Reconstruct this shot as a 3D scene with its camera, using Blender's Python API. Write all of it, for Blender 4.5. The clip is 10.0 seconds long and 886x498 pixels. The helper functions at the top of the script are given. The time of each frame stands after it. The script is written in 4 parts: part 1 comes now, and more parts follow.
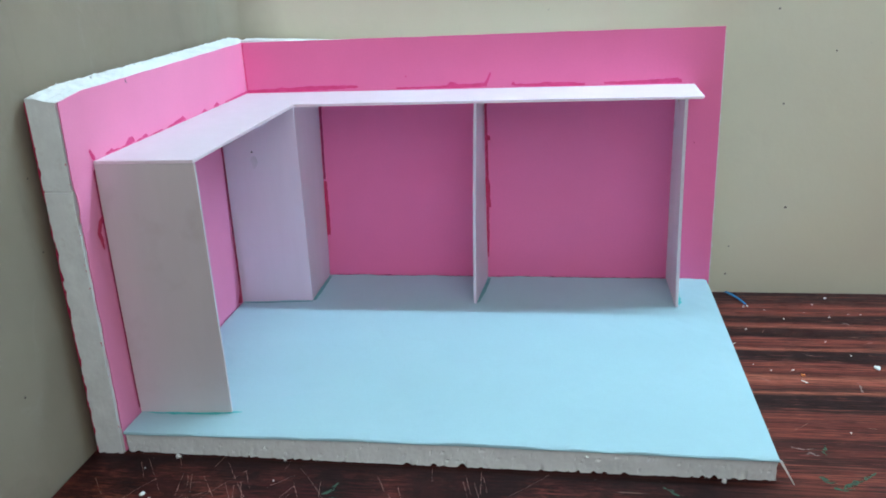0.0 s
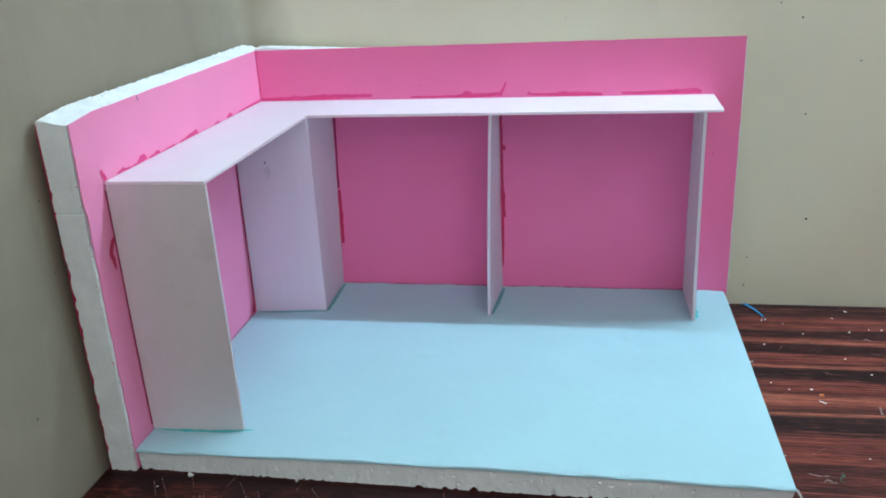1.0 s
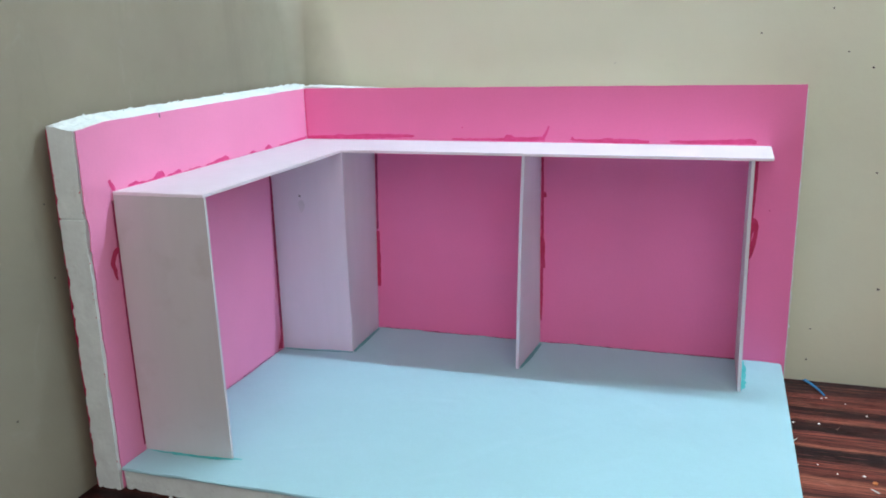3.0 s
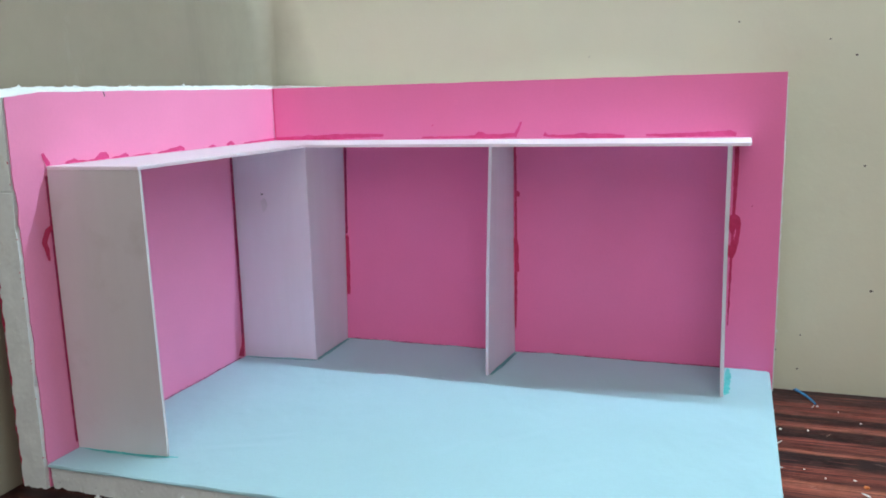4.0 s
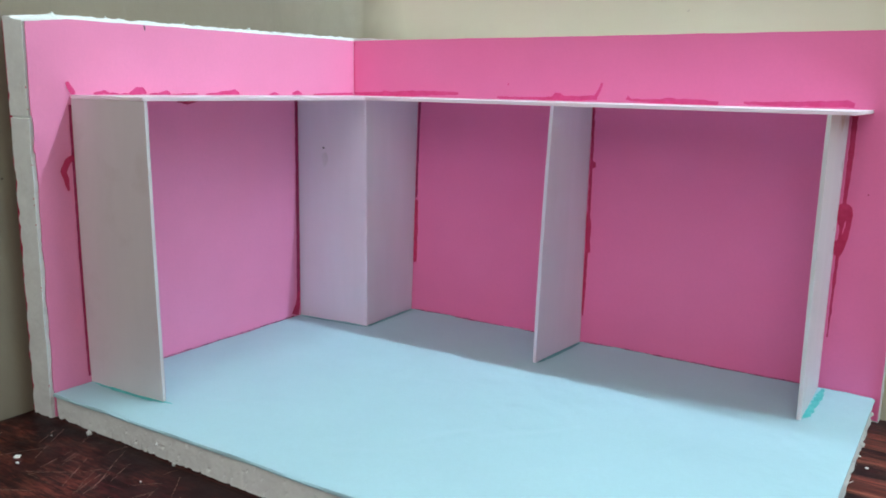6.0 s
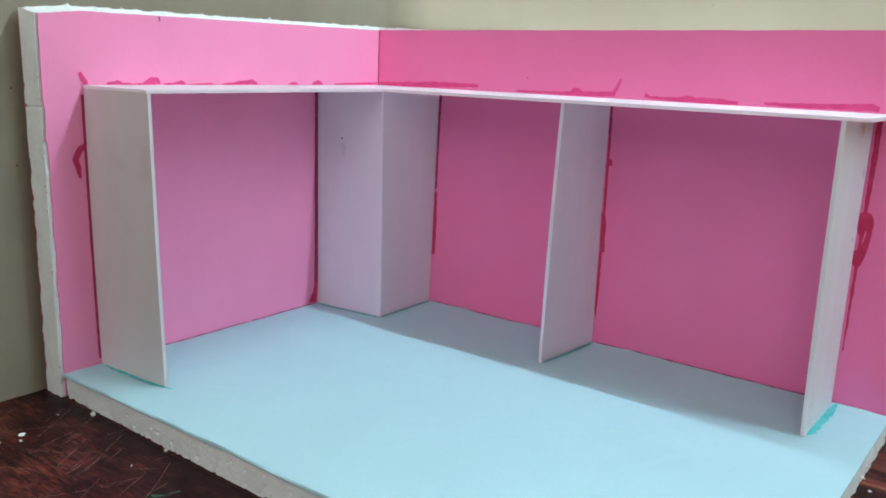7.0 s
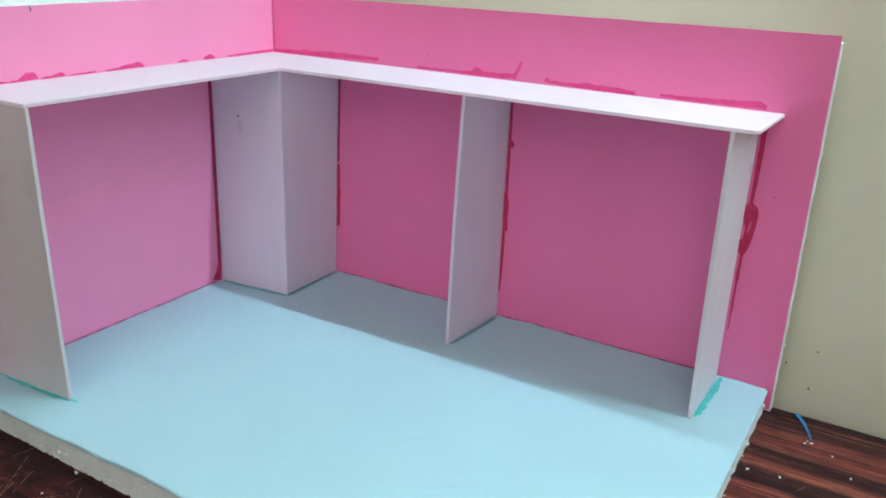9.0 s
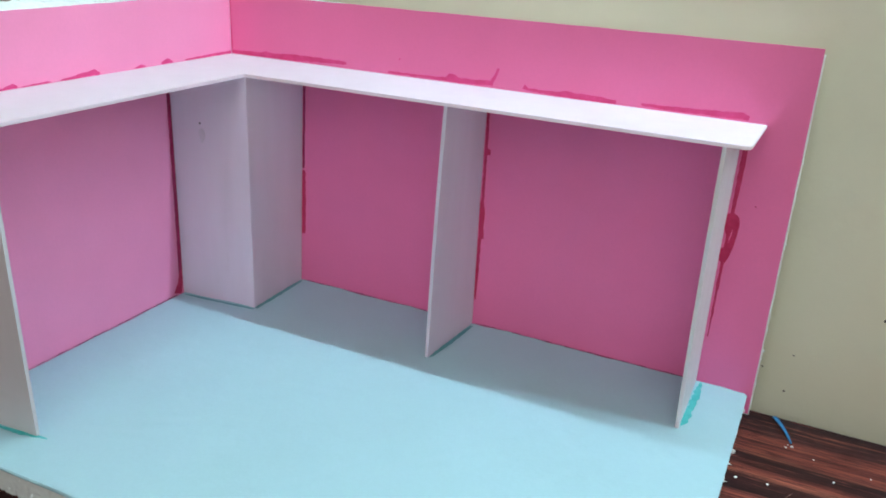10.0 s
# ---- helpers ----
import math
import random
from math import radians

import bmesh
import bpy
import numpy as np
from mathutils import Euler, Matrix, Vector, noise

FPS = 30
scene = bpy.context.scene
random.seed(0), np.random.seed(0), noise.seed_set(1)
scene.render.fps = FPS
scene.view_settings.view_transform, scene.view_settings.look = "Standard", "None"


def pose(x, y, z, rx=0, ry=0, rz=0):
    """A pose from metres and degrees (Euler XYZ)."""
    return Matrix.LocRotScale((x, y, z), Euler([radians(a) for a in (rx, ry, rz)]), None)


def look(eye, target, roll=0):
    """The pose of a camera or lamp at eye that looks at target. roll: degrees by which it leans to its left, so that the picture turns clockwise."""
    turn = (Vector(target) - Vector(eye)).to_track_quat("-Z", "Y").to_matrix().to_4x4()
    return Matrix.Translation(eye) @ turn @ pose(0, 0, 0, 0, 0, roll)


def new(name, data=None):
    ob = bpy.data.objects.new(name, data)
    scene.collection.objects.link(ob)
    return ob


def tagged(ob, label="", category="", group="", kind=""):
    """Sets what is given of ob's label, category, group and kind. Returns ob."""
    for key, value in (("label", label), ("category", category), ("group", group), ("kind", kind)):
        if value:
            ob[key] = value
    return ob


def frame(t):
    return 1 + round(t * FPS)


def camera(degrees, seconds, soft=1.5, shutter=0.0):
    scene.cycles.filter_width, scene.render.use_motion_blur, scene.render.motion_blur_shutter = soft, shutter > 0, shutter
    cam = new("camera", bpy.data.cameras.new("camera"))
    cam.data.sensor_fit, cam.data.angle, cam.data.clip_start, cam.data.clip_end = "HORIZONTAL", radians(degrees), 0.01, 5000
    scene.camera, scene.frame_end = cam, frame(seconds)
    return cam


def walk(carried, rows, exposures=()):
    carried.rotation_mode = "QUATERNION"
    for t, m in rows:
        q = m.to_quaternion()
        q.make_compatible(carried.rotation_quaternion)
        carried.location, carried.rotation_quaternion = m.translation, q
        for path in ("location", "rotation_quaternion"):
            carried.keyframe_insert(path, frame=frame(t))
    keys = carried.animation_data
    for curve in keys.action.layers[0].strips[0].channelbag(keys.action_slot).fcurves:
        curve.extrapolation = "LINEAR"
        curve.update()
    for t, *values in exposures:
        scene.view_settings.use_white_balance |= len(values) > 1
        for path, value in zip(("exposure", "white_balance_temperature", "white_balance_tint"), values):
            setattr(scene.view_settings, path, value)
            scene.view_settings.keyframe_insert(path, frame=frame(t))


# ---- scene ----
cam = camera(56.5, 10.0, 1.8)
PATH = [
    (0, (0.29, -0.728, 0.303), (-0.003, 1.135, -0.362), -2.6),
    (0.5, (0.291, -0.72, 0.318), (-0.021, 1.125, -0.388), -2.7),
    (1, (0.292, -0.714, 0.323), (-0.043, 1.129, -0.376), -2.8),
    (1.5, (0.305, -0.712, 0.32), (-0.114, 1.13, -0.336), -2.6),
    (2, (0.318, -0.704, 0.313), (-0.163, 1.136, -0.305), -2.3),
    (2.5, (0.337, -0.693, 0.305), (-0.229, 1.139, -0.265), -1.4),
    (4, (0.383, -0.65, 0.229), (-0.266, 1.206, -0.136), -1.4),
    (4.5, (0.392, -0.625, 0.209), (-0.291, 1.229, -0.104), -0.9),
    (5, (0.399, -0.597, 0.19), (-0.404, 1.205, -0.133), -0.2),
    (5.5, (0.427, -0.58, 0.193), (-0.498, 1.157, -0.165), 0.6),
    (6, (0.452, -0.56, 0.203), (-0.606, 1.092, -0.185), 1.1),
    (7.5, (0.491, -0.523, 0.216), (-0.702, 1.018, -0.235), 2.1),
    (8, (0.497, -0.517, 0.222), (-0.656, 1.048, -0.246), 2.6),
    (8.5, (0.491, -0.518, 0.245), (-0.551, 1.086, -0.337), 2.7),
    (9, (0.472, -0.52, 0.278), (-0.477, 1.102, -0.407), 2.2),
    (9.5, (0.45, -0.521, 0.297), (-0.426, 1.126, -0.424), 2.3),
    (10, (0.43, -0.52, 0.294), (-0.35, 1.172, -0.435), 3.0),
]
walk(cam, [(t, look(eye, target, roll)) for t, eye, target, roll in PATH], [(0, -0.06, 5740, 11), (2.5, -0.05, 5980, 12), (4.5, 0.0, 6130, 13.5), (7.5, 0.0, 6280, 13), (10, -0.03, 6180, 10.5)])

# ---- light: a long tube lamp on the wall above the table, and an added fill lamp in an unseen tall window across the room ----
TUBE_X, TUBE_Y, TUBE_Z, TUBE_LENGTH, TUBE_R, TUBE_STRENGTH = 0.83, -0.0125, 0.72, 1.64, 0.005, 144.0
TUBE_COLOUR = (0.77, 0.965, 1.10)
world = bpy.data.worlds.new("world")
scene.world = world
world.use_nodes = True
world.node_tree.nodes["Background"].inputs[0].default_value = (0.75, 0.85, 1.0, 1)
world.node_tree.nodes["Background"].inputs[1].default_value = 0.3
scene.view_settings.exposure = 0.0
front_fill = bpy.data.lights.new("window_fill", "AREA")
front_fill.shape, front_fill.size, front_fill.size_y, front_fill.energy, front_fill.color = "RECTANGLE", 1.16, 1.3, 9.0, (1.0, 0.89, 0.85)
new("window_fill", front_fill).matrix_world = look((0.62, -1.32, 1.12), (0.50, -0.15, 0.1))


# ---- materials ----
class Nodes:
    """A small builder for one procedural material."""

    def __init__(self, name, rough=0.6, metal=0.0, specular=0.5):
        self.material = bpy.data.materials.new(name)
        self.material.use_nodes = True
        self.tree = self.material.node_tree
        self.shader = self.tree.nodes["Principled BSDF"]
        self.shader.inputs["Roughness"].default_value = rough
        self.shader.inputs["Metallic"].default_value = metal
        self.shader.inputs["Specular IOR Level"].default_value = specular
        self.place = self.tree.nodes.new("ShaderNodeTexCoord").outputs["Object"]

    def link(self, a, b):
        self.tree.links.new(a, b)

    def mapped(self, scale=(1, 1, 1), turn=(0, 0, 0), source=None):
        n = self.tree.nodes.new("ShaderNodeMapping")
        n.inputs["Scale"].default_value = scale
        n.inputs["Rotation"].default_value = [radians(a) for a in turn]
        self.link(source or self.place, n.inputs["Vector"])
        return n.outputs[0]

    def noise(self, scale, detail=4, rough=0.6, source=None, distortion=0.0):
        n = self.tree.nodes.new("ShaderNodeTexNoise")
        n.inputs["Scale"].default_value = scale
        n.inputs["Detail"].default_value = detail
        n.inputs["Roughness"].default_value = rough
        n.inputs["Distortion"].default_value = distortion
        self.link(source or self.place, n.inputs["Vector"])
        return n.outputs["Fac"]

    def cells(self, scale, source=None, feature="F1"):
        n = self.tree.nodes.new("ShaderNodeTexVoronoi")
        n.feature = feature
        n.inputs["Scale"].default_value = scale
        self.link(source or self.place, n.inputs["Vector"])
        return n.outputs["Distance"]

    def ramp(self, fac, stops):
        n = self.tree.nodes.new("ShaderNodeValToRGB")
        while len(n.color_ramp.elements) < len(stops):
            n.color_ramp.elements.new(0.5)
        for e, (at, colour) in zip(n.color_ramp.elements, stops):
            e.position = at
            e.color = (*colour, 1) if isinstance(colour, tuple) else (colour, colour, colour, 1)
        self.link(fac, n.inputs[0])
        return n.outputs[0]

    def sums(self, op, a, b, c=None):
        n = self.tree.nodes.new("ShaderNodeMath")
        n.operation = op
        for i, v in enumerate((a, b, c)):
            if v is None:
                continue
            if isinstance(v, (int, float)):
                n.inputs[i].default_value = v
            else:
                self.link(v, n.inputs[i])
        return n.outputs[0]

    def mix(self, fac, a, b, blend="MIX"):
        n = self.tree.nodes.new("ShaderNodeMix")
        n.data_type, n.blend_type = "RGBA", blend
        for i, v in ((0, fac), (6, a), (7, b)):
            if isinstance(v, (int, float)):
                n.inputs[i].default_value = v
            elif isinstance(v, tuple):
                n.inputs[i].default_value = (*v, 1)
            else:
                self.link(v, n.inputs[i])
        return n.outputs[2]

    def bump(self, height, strength, distance):
        n = self.tree.nodes.new("ShaderNodeBump")
        n.inputs["Strength"].default_value = strength
        n.inputs["Distance"].default_value = distance
        self.link(height, n.inputs["Height"])
        if self.shader.inputs["Normal"].is_linked:
            self.link(self.shader.inputs["Normal"].links[0].from_socket, n.inputs["Normal"])
        self.link(n.outputs[0], self.shader.inputs["Normal"])

    def colour(self, c):
        if isinstance(c, tuple):
            self.shader.inputs["Base Color"].default_value = (*c, 1)
        else:
            self.link(c, self.shader.inputs["Base Color"])
        return self.material


def scaled(c, k):
    return tuple(min(1.0, v * k) for v in c)


def paper(name, c, rough=0.65, vary=0.06, wave=0.0, sheen=0.0):
    n = Nodes(name, rough, 0, 0.3)
    n.shader.inputs["Sheen Weight"].default_value = sheen
    n.shader.inputs["Sheen Roughness"].default_value = 0.35
    big = n.noise(9, 3)
    fine = n.noise(420, 3)
    col = n.ramp(big, [(0.3, scaled(c, 1 - vary)), (0.7, scaled(c, 1 + vary * 0.6))])
    col = n.mix(n.ramp(fine, [(0.35, 0.0), (0.7, 0.25)]), col, scaled(c, 0.9))
    n.bump(n.noise(600, 3), 0.12, 0.0006)
    if wave:
        n.bump(n.noise(34, 3, 0.45, n.mapped((1, 1.25, 1), (0, 0, 35)), 0.2), wave, 0.003)
    return n.colour(col)


# finger marks on the end panel: centre, reach in y and z, colour, strength
STAINS = (((0.385, -0.022, 0.187), (0.034, 0.014), (0.50, 0.34, 0.24), 0.75),
          ((0.385, -0.006, 0.160), (0.009, 0.012), (0.42, 0.34, 0.33), 0.60),
          ((0.385, -0.008, 0.121), (0.012, 0.004), (0.34, 0.28, 0.30), 0.65))


def card(name, c, smudged=0.60, dirt=None, thin=0.0, stains=()):
    n = Nodes(name, 0.55, 0, 0.35)
    if thin:
        # thin card lets some light through
        glow, blend = n.tree.nodes.new("ShaderNodeBsdfTranslucent"), n.tree.nodes.new("ShaderNodeMixShader")
        glow.inputs["Color"].default_value = (0.99, 0.83, 0.83, 1)
        blend.inputs[0].default_value = thin
        n.link(n.shader.outputs[0], blend.inputs[1])
        n.link(glow.outputs[0], blend.inputs[2])
        n.link(blend.outputs[0], n.tree.nodes["Material Output"].inputs["Surface"])
    streak = n.noise(60, 4, 0.6, n.mapped((1, 1, 0.12)))
    col = n.ramp(streak, [(0.3, scaled(c, 0.95)), (0.7, c)])
    smudge = n.ramp(n.noise(24, 4, 0.65), [(smudged, 0.0), (smudged + 0.15, 0.4)])
    col = n.mix(smudge, col, dirt or scaled(c, 0.88))
    for centre, (across, up), tint, strength in stains:
        away = n.tree.nodes.new("ShaderNodeVectorMath")
        away.operation = "DISTANCE"
        n.link(n.mapped((1, 1 / across, 1 / up)), away.inputs[0])
        away.inputs[1].default_value = (centre[0], centre[1] / across, centre[2] / up)
        broken = n.sums("MULTIPLY_ADD", n.noise(110, 4, 0.65), 1.1, away.outputs["Value"])
        col = n.mix(n.ramp(broken, [(0.60, strength), (0.98, 0.0)]), col, tint)
    n.bump(n.noise(300, 3), 0.1, 0.0006)
    return n.colour(col)


def foam(name, c):
    n = Nodes(name, 0.75, 0, 0.3)
    beads = n.cells(330)
    broad = n.noise(55, 4)
    col = n.ramp(broad, [(0.3, scaled(c, 0.88)), (0.65, c)])
    col = n.mix(n.ramp(n.noise(140, 3), [(0.62, 0.0), (0.72, 0.4)]), col, (0.66, 0.69, 0.65))
    n.bump(beads, 0.12, 0.0008)
    n.bump(broad, 0.14, 0.002)
    return n.colour(col)


def ink(name, a, b):
    n = Nodes(name, 0.5, 0, 0.35)
    return n.colour(n.ramp(n.noise(130, 4), [(0.3, a), (0.7, b)]))


def plain(name, c, rough=0.5, metal=0.0, scale=40, vary=0.12, broken=0.0):
    n = Nodes(name, rough, metal)
    if broken:
        n.link(n.ramp(n.noise(broken, 4, 0.7), [(0.36, 0.0), (0.52, 0.95)]), n.shader.inputs["Alpha"])
    n.bump(n.noise(scale * 6, 3), 0.1, 0.001)
    return n.colour(n.ramp(n.noise(scale, 4), [(0.3, scaled(c, 1 - vary)), (0.7, scaled(c, 1 + vary))]))


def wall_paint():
    """Cream paint on the wall behind; the side wall's shade is painted in as grey-brown, under grimy smears, up to the
    rounded corner.
    """
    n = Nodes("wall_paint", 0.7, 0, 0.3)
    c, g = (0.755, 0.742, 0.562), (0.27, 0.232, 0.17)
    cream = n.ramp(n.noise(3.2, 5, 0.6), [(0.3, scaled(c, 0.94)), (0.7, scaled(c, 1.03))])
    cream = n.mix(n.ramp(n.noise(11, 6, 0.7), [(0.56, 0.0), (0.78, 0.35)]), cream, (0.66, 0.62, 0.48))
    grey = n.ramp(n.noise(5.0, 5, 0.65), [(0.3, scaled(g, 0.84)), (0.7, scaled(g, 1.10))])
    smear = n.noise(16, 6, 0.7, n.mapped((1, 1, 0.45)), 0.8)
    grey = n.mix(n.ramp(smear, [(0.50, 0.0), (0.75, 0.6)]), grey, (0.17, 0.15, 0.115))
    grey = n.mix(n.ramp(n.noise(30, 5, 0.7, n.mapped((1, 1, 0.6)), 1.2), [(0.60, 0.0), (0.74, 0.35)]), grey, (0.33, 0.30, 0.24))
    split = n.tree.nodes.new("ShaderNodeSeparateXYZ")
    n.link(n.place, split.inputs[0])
    # the way round the corner, in metres: below zero on the side wall, above it on the wall behind; the painted shade
    # thins out higher up
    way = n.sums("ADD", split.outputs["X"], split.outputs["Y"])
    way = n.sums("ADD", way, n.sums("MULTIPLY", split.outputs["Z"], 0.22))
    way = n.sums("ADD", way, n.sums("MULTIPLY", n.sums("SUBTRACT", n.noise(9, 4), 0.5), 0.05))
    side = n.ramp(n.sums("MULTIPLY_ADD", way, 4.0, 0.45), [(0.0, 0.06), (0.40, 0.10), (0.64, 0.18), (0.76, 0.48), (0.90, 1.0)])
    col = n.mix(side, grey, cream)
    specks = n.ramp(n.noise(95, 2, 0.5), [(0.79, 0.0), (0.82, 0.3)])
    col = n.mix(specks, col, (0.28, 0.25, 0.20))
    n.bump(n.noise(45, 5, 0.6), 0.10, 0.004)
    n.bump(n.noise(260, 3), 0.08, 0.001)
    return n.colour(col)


def laminate():
    """Dark rosewood-print laminate, its bands along x, scratched and worn toward the front edge."""
    n = Nodes("rosewood_laminate", 0.33, 0, 0.09)
    split = n.tree.nodes.new("ShaderNodeSeparateXYZ")
    n.link(n.place, split.inputs[0])
    y = split.outputs["Y"]
    wobble = n.noise(1.0, 4, 0.6, n.mapped((7, 60, 1)))
    y = n.sums("ADD", y, n.sums("MULTIPLY", n.sums("SUBTRACT", wobble, 0.5), 0.020))
    fac = n.sums("MULTIPLY_ADD", y, -1 / 0.33, 0.02 / 0.33)
    black, dark, mid, red, pale = (0.016, 0.008, 0.009), (0.048, 0.014, 0.013), (0.125, 0.030, 0.022), (0.245, 0.062, 0.042), (0.44, 0.145, 0.088)

    def at(v):
        return min(1, (0.02 - v) / 0.33)

    bands = [(0.007, black), (-0.018, dark), (-0.024, red), (-0.030, mid), (-0.040, red), (-0.046, black), (-0.056, dark), (-0.062, red),
             (-0.068, pale), (-0.073, dark), (-0.086, black), (-0.091, red), (-0.103, mid), (-0.108, pale), (-0.112, black), (-0.129, black),
             (-0.135, red), (-0.150, mid), (-0.158, pale), (-0.170, red), (-0.174, black), (-0.178, pale), (-0.184, black), (-0.203, black),
             (-0.210, red), (-0.222, mid), (-0.236, red), (-0.242, dark), (-0.255, mid), (-0.268, dark), (-0.280, red), (-0.310, mid)]
    col = n.ramp(fac, [(at(v), c) for v, c in bands])
    grain = n.noise(1.0, 6, 0.7, n.mapped((11, 520, 1)))
    col = n.mix(n.ramp(grain, [(0.38, 0.8), (0.52, 0.0)]), col, black)
    thin = n.noise(1.0, 4, 0.6, n.mapped((4, 900, 1)))
    col = n.mix(n.ramp(thin, [(0.38, 0.7), (0.47, 0.0)]), col, black)
    lines = n.noise(1.0, 4, 0.7, n.mapped((6, 240, 1)))
    col = n.mix(n.ramp(lines, [(0.56, 0.0), (0.70, 0.65)]), col, pale)
    # short broken dashes of the print, dark and pale, and a faint dusty haze
    dash = n.noise(1.0, 5, 0.75, n.mapped((24, 560, 1)), 0.3)
    col = n.mix(n.ramp(dash, [(0.41, 0.75), (0.50, 0.0)]), col, (0.014, 0.007, 0.008))
    flick = n.noise(1.0, 4, 0.7, n.mapped((34, 620, 1), (0, 0, 0.6)), 0.4)
    col = n.mix(n.ramp(flick, [(0.57, 0.0), (0.66, 0.38)]), col, (0.31, 0.095, 0.066))
    haze = n.ramp(n.noise(48, 6, 0.75, None, 0.8), [(0.54, 0.0), (0.72, 0.05)])
    col = n.mix(haze, col, (0.30, 0.20, 0.19))
    # darker laminate in front of the model, its contact shade painted in as well
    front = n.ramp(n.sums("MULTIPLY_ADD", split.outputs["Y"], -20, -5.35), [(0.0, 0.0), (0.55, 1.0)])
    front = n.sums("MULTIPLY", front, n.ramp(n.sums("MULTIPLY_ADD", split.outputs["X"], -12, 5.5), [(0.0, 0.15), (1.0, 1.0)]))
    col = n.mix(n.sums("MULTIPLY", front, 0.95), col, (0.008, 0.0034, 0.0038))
    scuffed = n.ramp(n.sums("MULTIPLY_ADD", split.outputs["Y"], -50, -14.7), [(0.0, 0.0), (1.0, 1.0)])
    patch = n.ramp(n.noise(30, 4, 0.6), [(0.44, 0.0), (0.60, 1.0)])
    for turn in (38, -52):
        blotch = n.ramp(n.noise(1.0, 6, 0.8, n.mapped((55, 380, 1), (0, 0, turn)), 0.5), [(0.49, 0.0), (0.61, 0.95)])
        col = n.mix(n.sums("MULTIPLY", n.sums("MULTIPLY", blotch, patch), n.sums("MULTIPLY", scuffed, front)), col, (0.17, 0.042, 0.030))
    worn = n.ramp(n.noise(26, 6, 0.75, None, 0.5), [(0.44, 0.0), (0.60, 1.0)])
    streaks = n.ramp(n.noise(1.0, 5, 0.75, n.mapped((36, 330, 1), (0, 0, 40))), [(0.48, 0.0), (0.62, 1.0)])
    far = n.ramp(n.sums("MULTIPLY_ADD", split.outputs["Y"], -40, -11.85), [(0.0, 0.0), (1.0, 1.0)])
    tone = n.mix(n.ramp(n.sums("MULTIPLY_ADD", split.outputs["X"], 12, -0.3), [(0.0, 0.0), (1.0, 1.0)]), (0.18, 0.055, 0.027), (0.085, 0.016, 0.018))
    col = n.mix(n.sums("MULTIPLY", n.sums("MULTIPLY", worn, far), streaks), col, tone)
    blush = n.ramp(n.noise(18, 4, 0.6), [(0.48, 0.0), (0.68, 0.6)])
    col = n.mix(n.sums("MULTIPLY", blush, far), col, (0.055, 0.012, 0.010))
    for turn, scale in ((52, 90), (-38, 120), (14, 75)):
        s = n.noise(1.0, 2, 0.5, n.mapped((scale * 0.05, scale * 5.0, 1), (0, 0, turn)))
        gate = n.ramp(n.noise(28 + scale * 0.1, 3), [(0.56, 0.0), (0.66, 1.0)])
        col = n.mix(n.sums("MULTIPLY", n.sums("MULTIPLY", n.ramp(s, [(0.70, 0.0), (0.74, 0.55)]), gate), front), col, (0.34, 0.23, 0.17))
    dust = n.ramp(n.noise(260, 4, 0.75), [(0.68, 0.0), (0.76, 0.5)])
    col = n.mix(dust, col, (0.36, 0.31, 0.28))
    n.link(n.ramp(n.noise(70, 5, 0.7), [(0.3, 0.30), (0.7, 0.55)]), n.shader.inputs["Roughness"])
    n.bump(grain, 0.12, 0.0008)
    return n.colour(col)


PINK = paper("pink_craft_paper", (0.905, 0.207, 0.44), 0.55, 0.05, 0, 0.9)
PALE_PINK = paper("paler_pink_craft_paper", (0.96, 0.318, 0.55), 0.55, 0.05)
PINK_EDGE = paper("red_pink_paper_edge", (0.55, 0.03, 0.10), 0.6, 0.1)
CYAN = paper("pale_blue_craft_paper", (0.392, 0.635, 0.682), 0.6, 0.035, 0.24)
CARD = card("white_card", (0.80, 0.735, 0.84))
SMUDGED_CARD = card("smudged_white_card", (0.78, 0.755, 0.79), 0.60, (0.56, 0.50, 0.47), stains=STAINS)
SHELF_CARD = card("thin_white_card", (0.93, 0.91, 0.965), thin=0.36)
# white card with dirt, the shade of the side panel's front put into its grey
SHADED_CARD = card("shaded_white_card", (0.70, 0.672, 0.678), 0.55, (0.55, 0.51, 0.49))
FOAM = foam("white_polystyrene", (0.84, 0.915, 0.885))
RED_INK = ink("dark_pink_marker", (0.52, 0.018, 0.085), (0.67, 0.040, 0.15))
FAINT_INK = ink("faint_pink_marker", (0.74, 0.045, 0.20), (0.84, 0.085, 0.29))
MAROON_INK = ink("maroon_marker", (0.34, 0.016, 0.085), (0.50, 0.03, 0.13))
# colour for the gap's shade along the papers' feet
JOINT_SHADE = ink("dull_maroon_joint_shade", (0.20, 0.025, 0.085), (0.36, 0.05, 0.15))
TEAL_INK = ink("teal_marker", (0.04, 0.46, 0.45), (0.12, 0.62, 0.59))
DULL_TEAL_INK = ink("dull_teal_marker", (0.08, 0.30, 0.32), (0.15, 0.42, 0.43))
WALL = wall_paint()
WOOD = laminate()
DARK_WOOD = plain("dark_wood_edge", (0.05, 0.02, 0.014), 0.5)
CEILING_PAINT = plain("white_ceiling_paint", (0.80, 0.79, 0.76), 0.8, 0, 6, 0.04)
FLOOR_TILE = plain("grey_floor_tile", (0.42, 0.40, 0.37), 0.35, 0, 5, 0.1)
GREEN_PAINT = plain("dried_green_paint", (0.006, 0.075, 0.036), 0.4, 0, 200, 0.5, 260)
BLUE_PLASTIC = plain("blue_plastic", (0.02, 0.20, 0.42), 0.35, 0, 200, 0.2)
SPECK = plain("dark_speck", (0.10, 0.08, 0.06), 0.7)
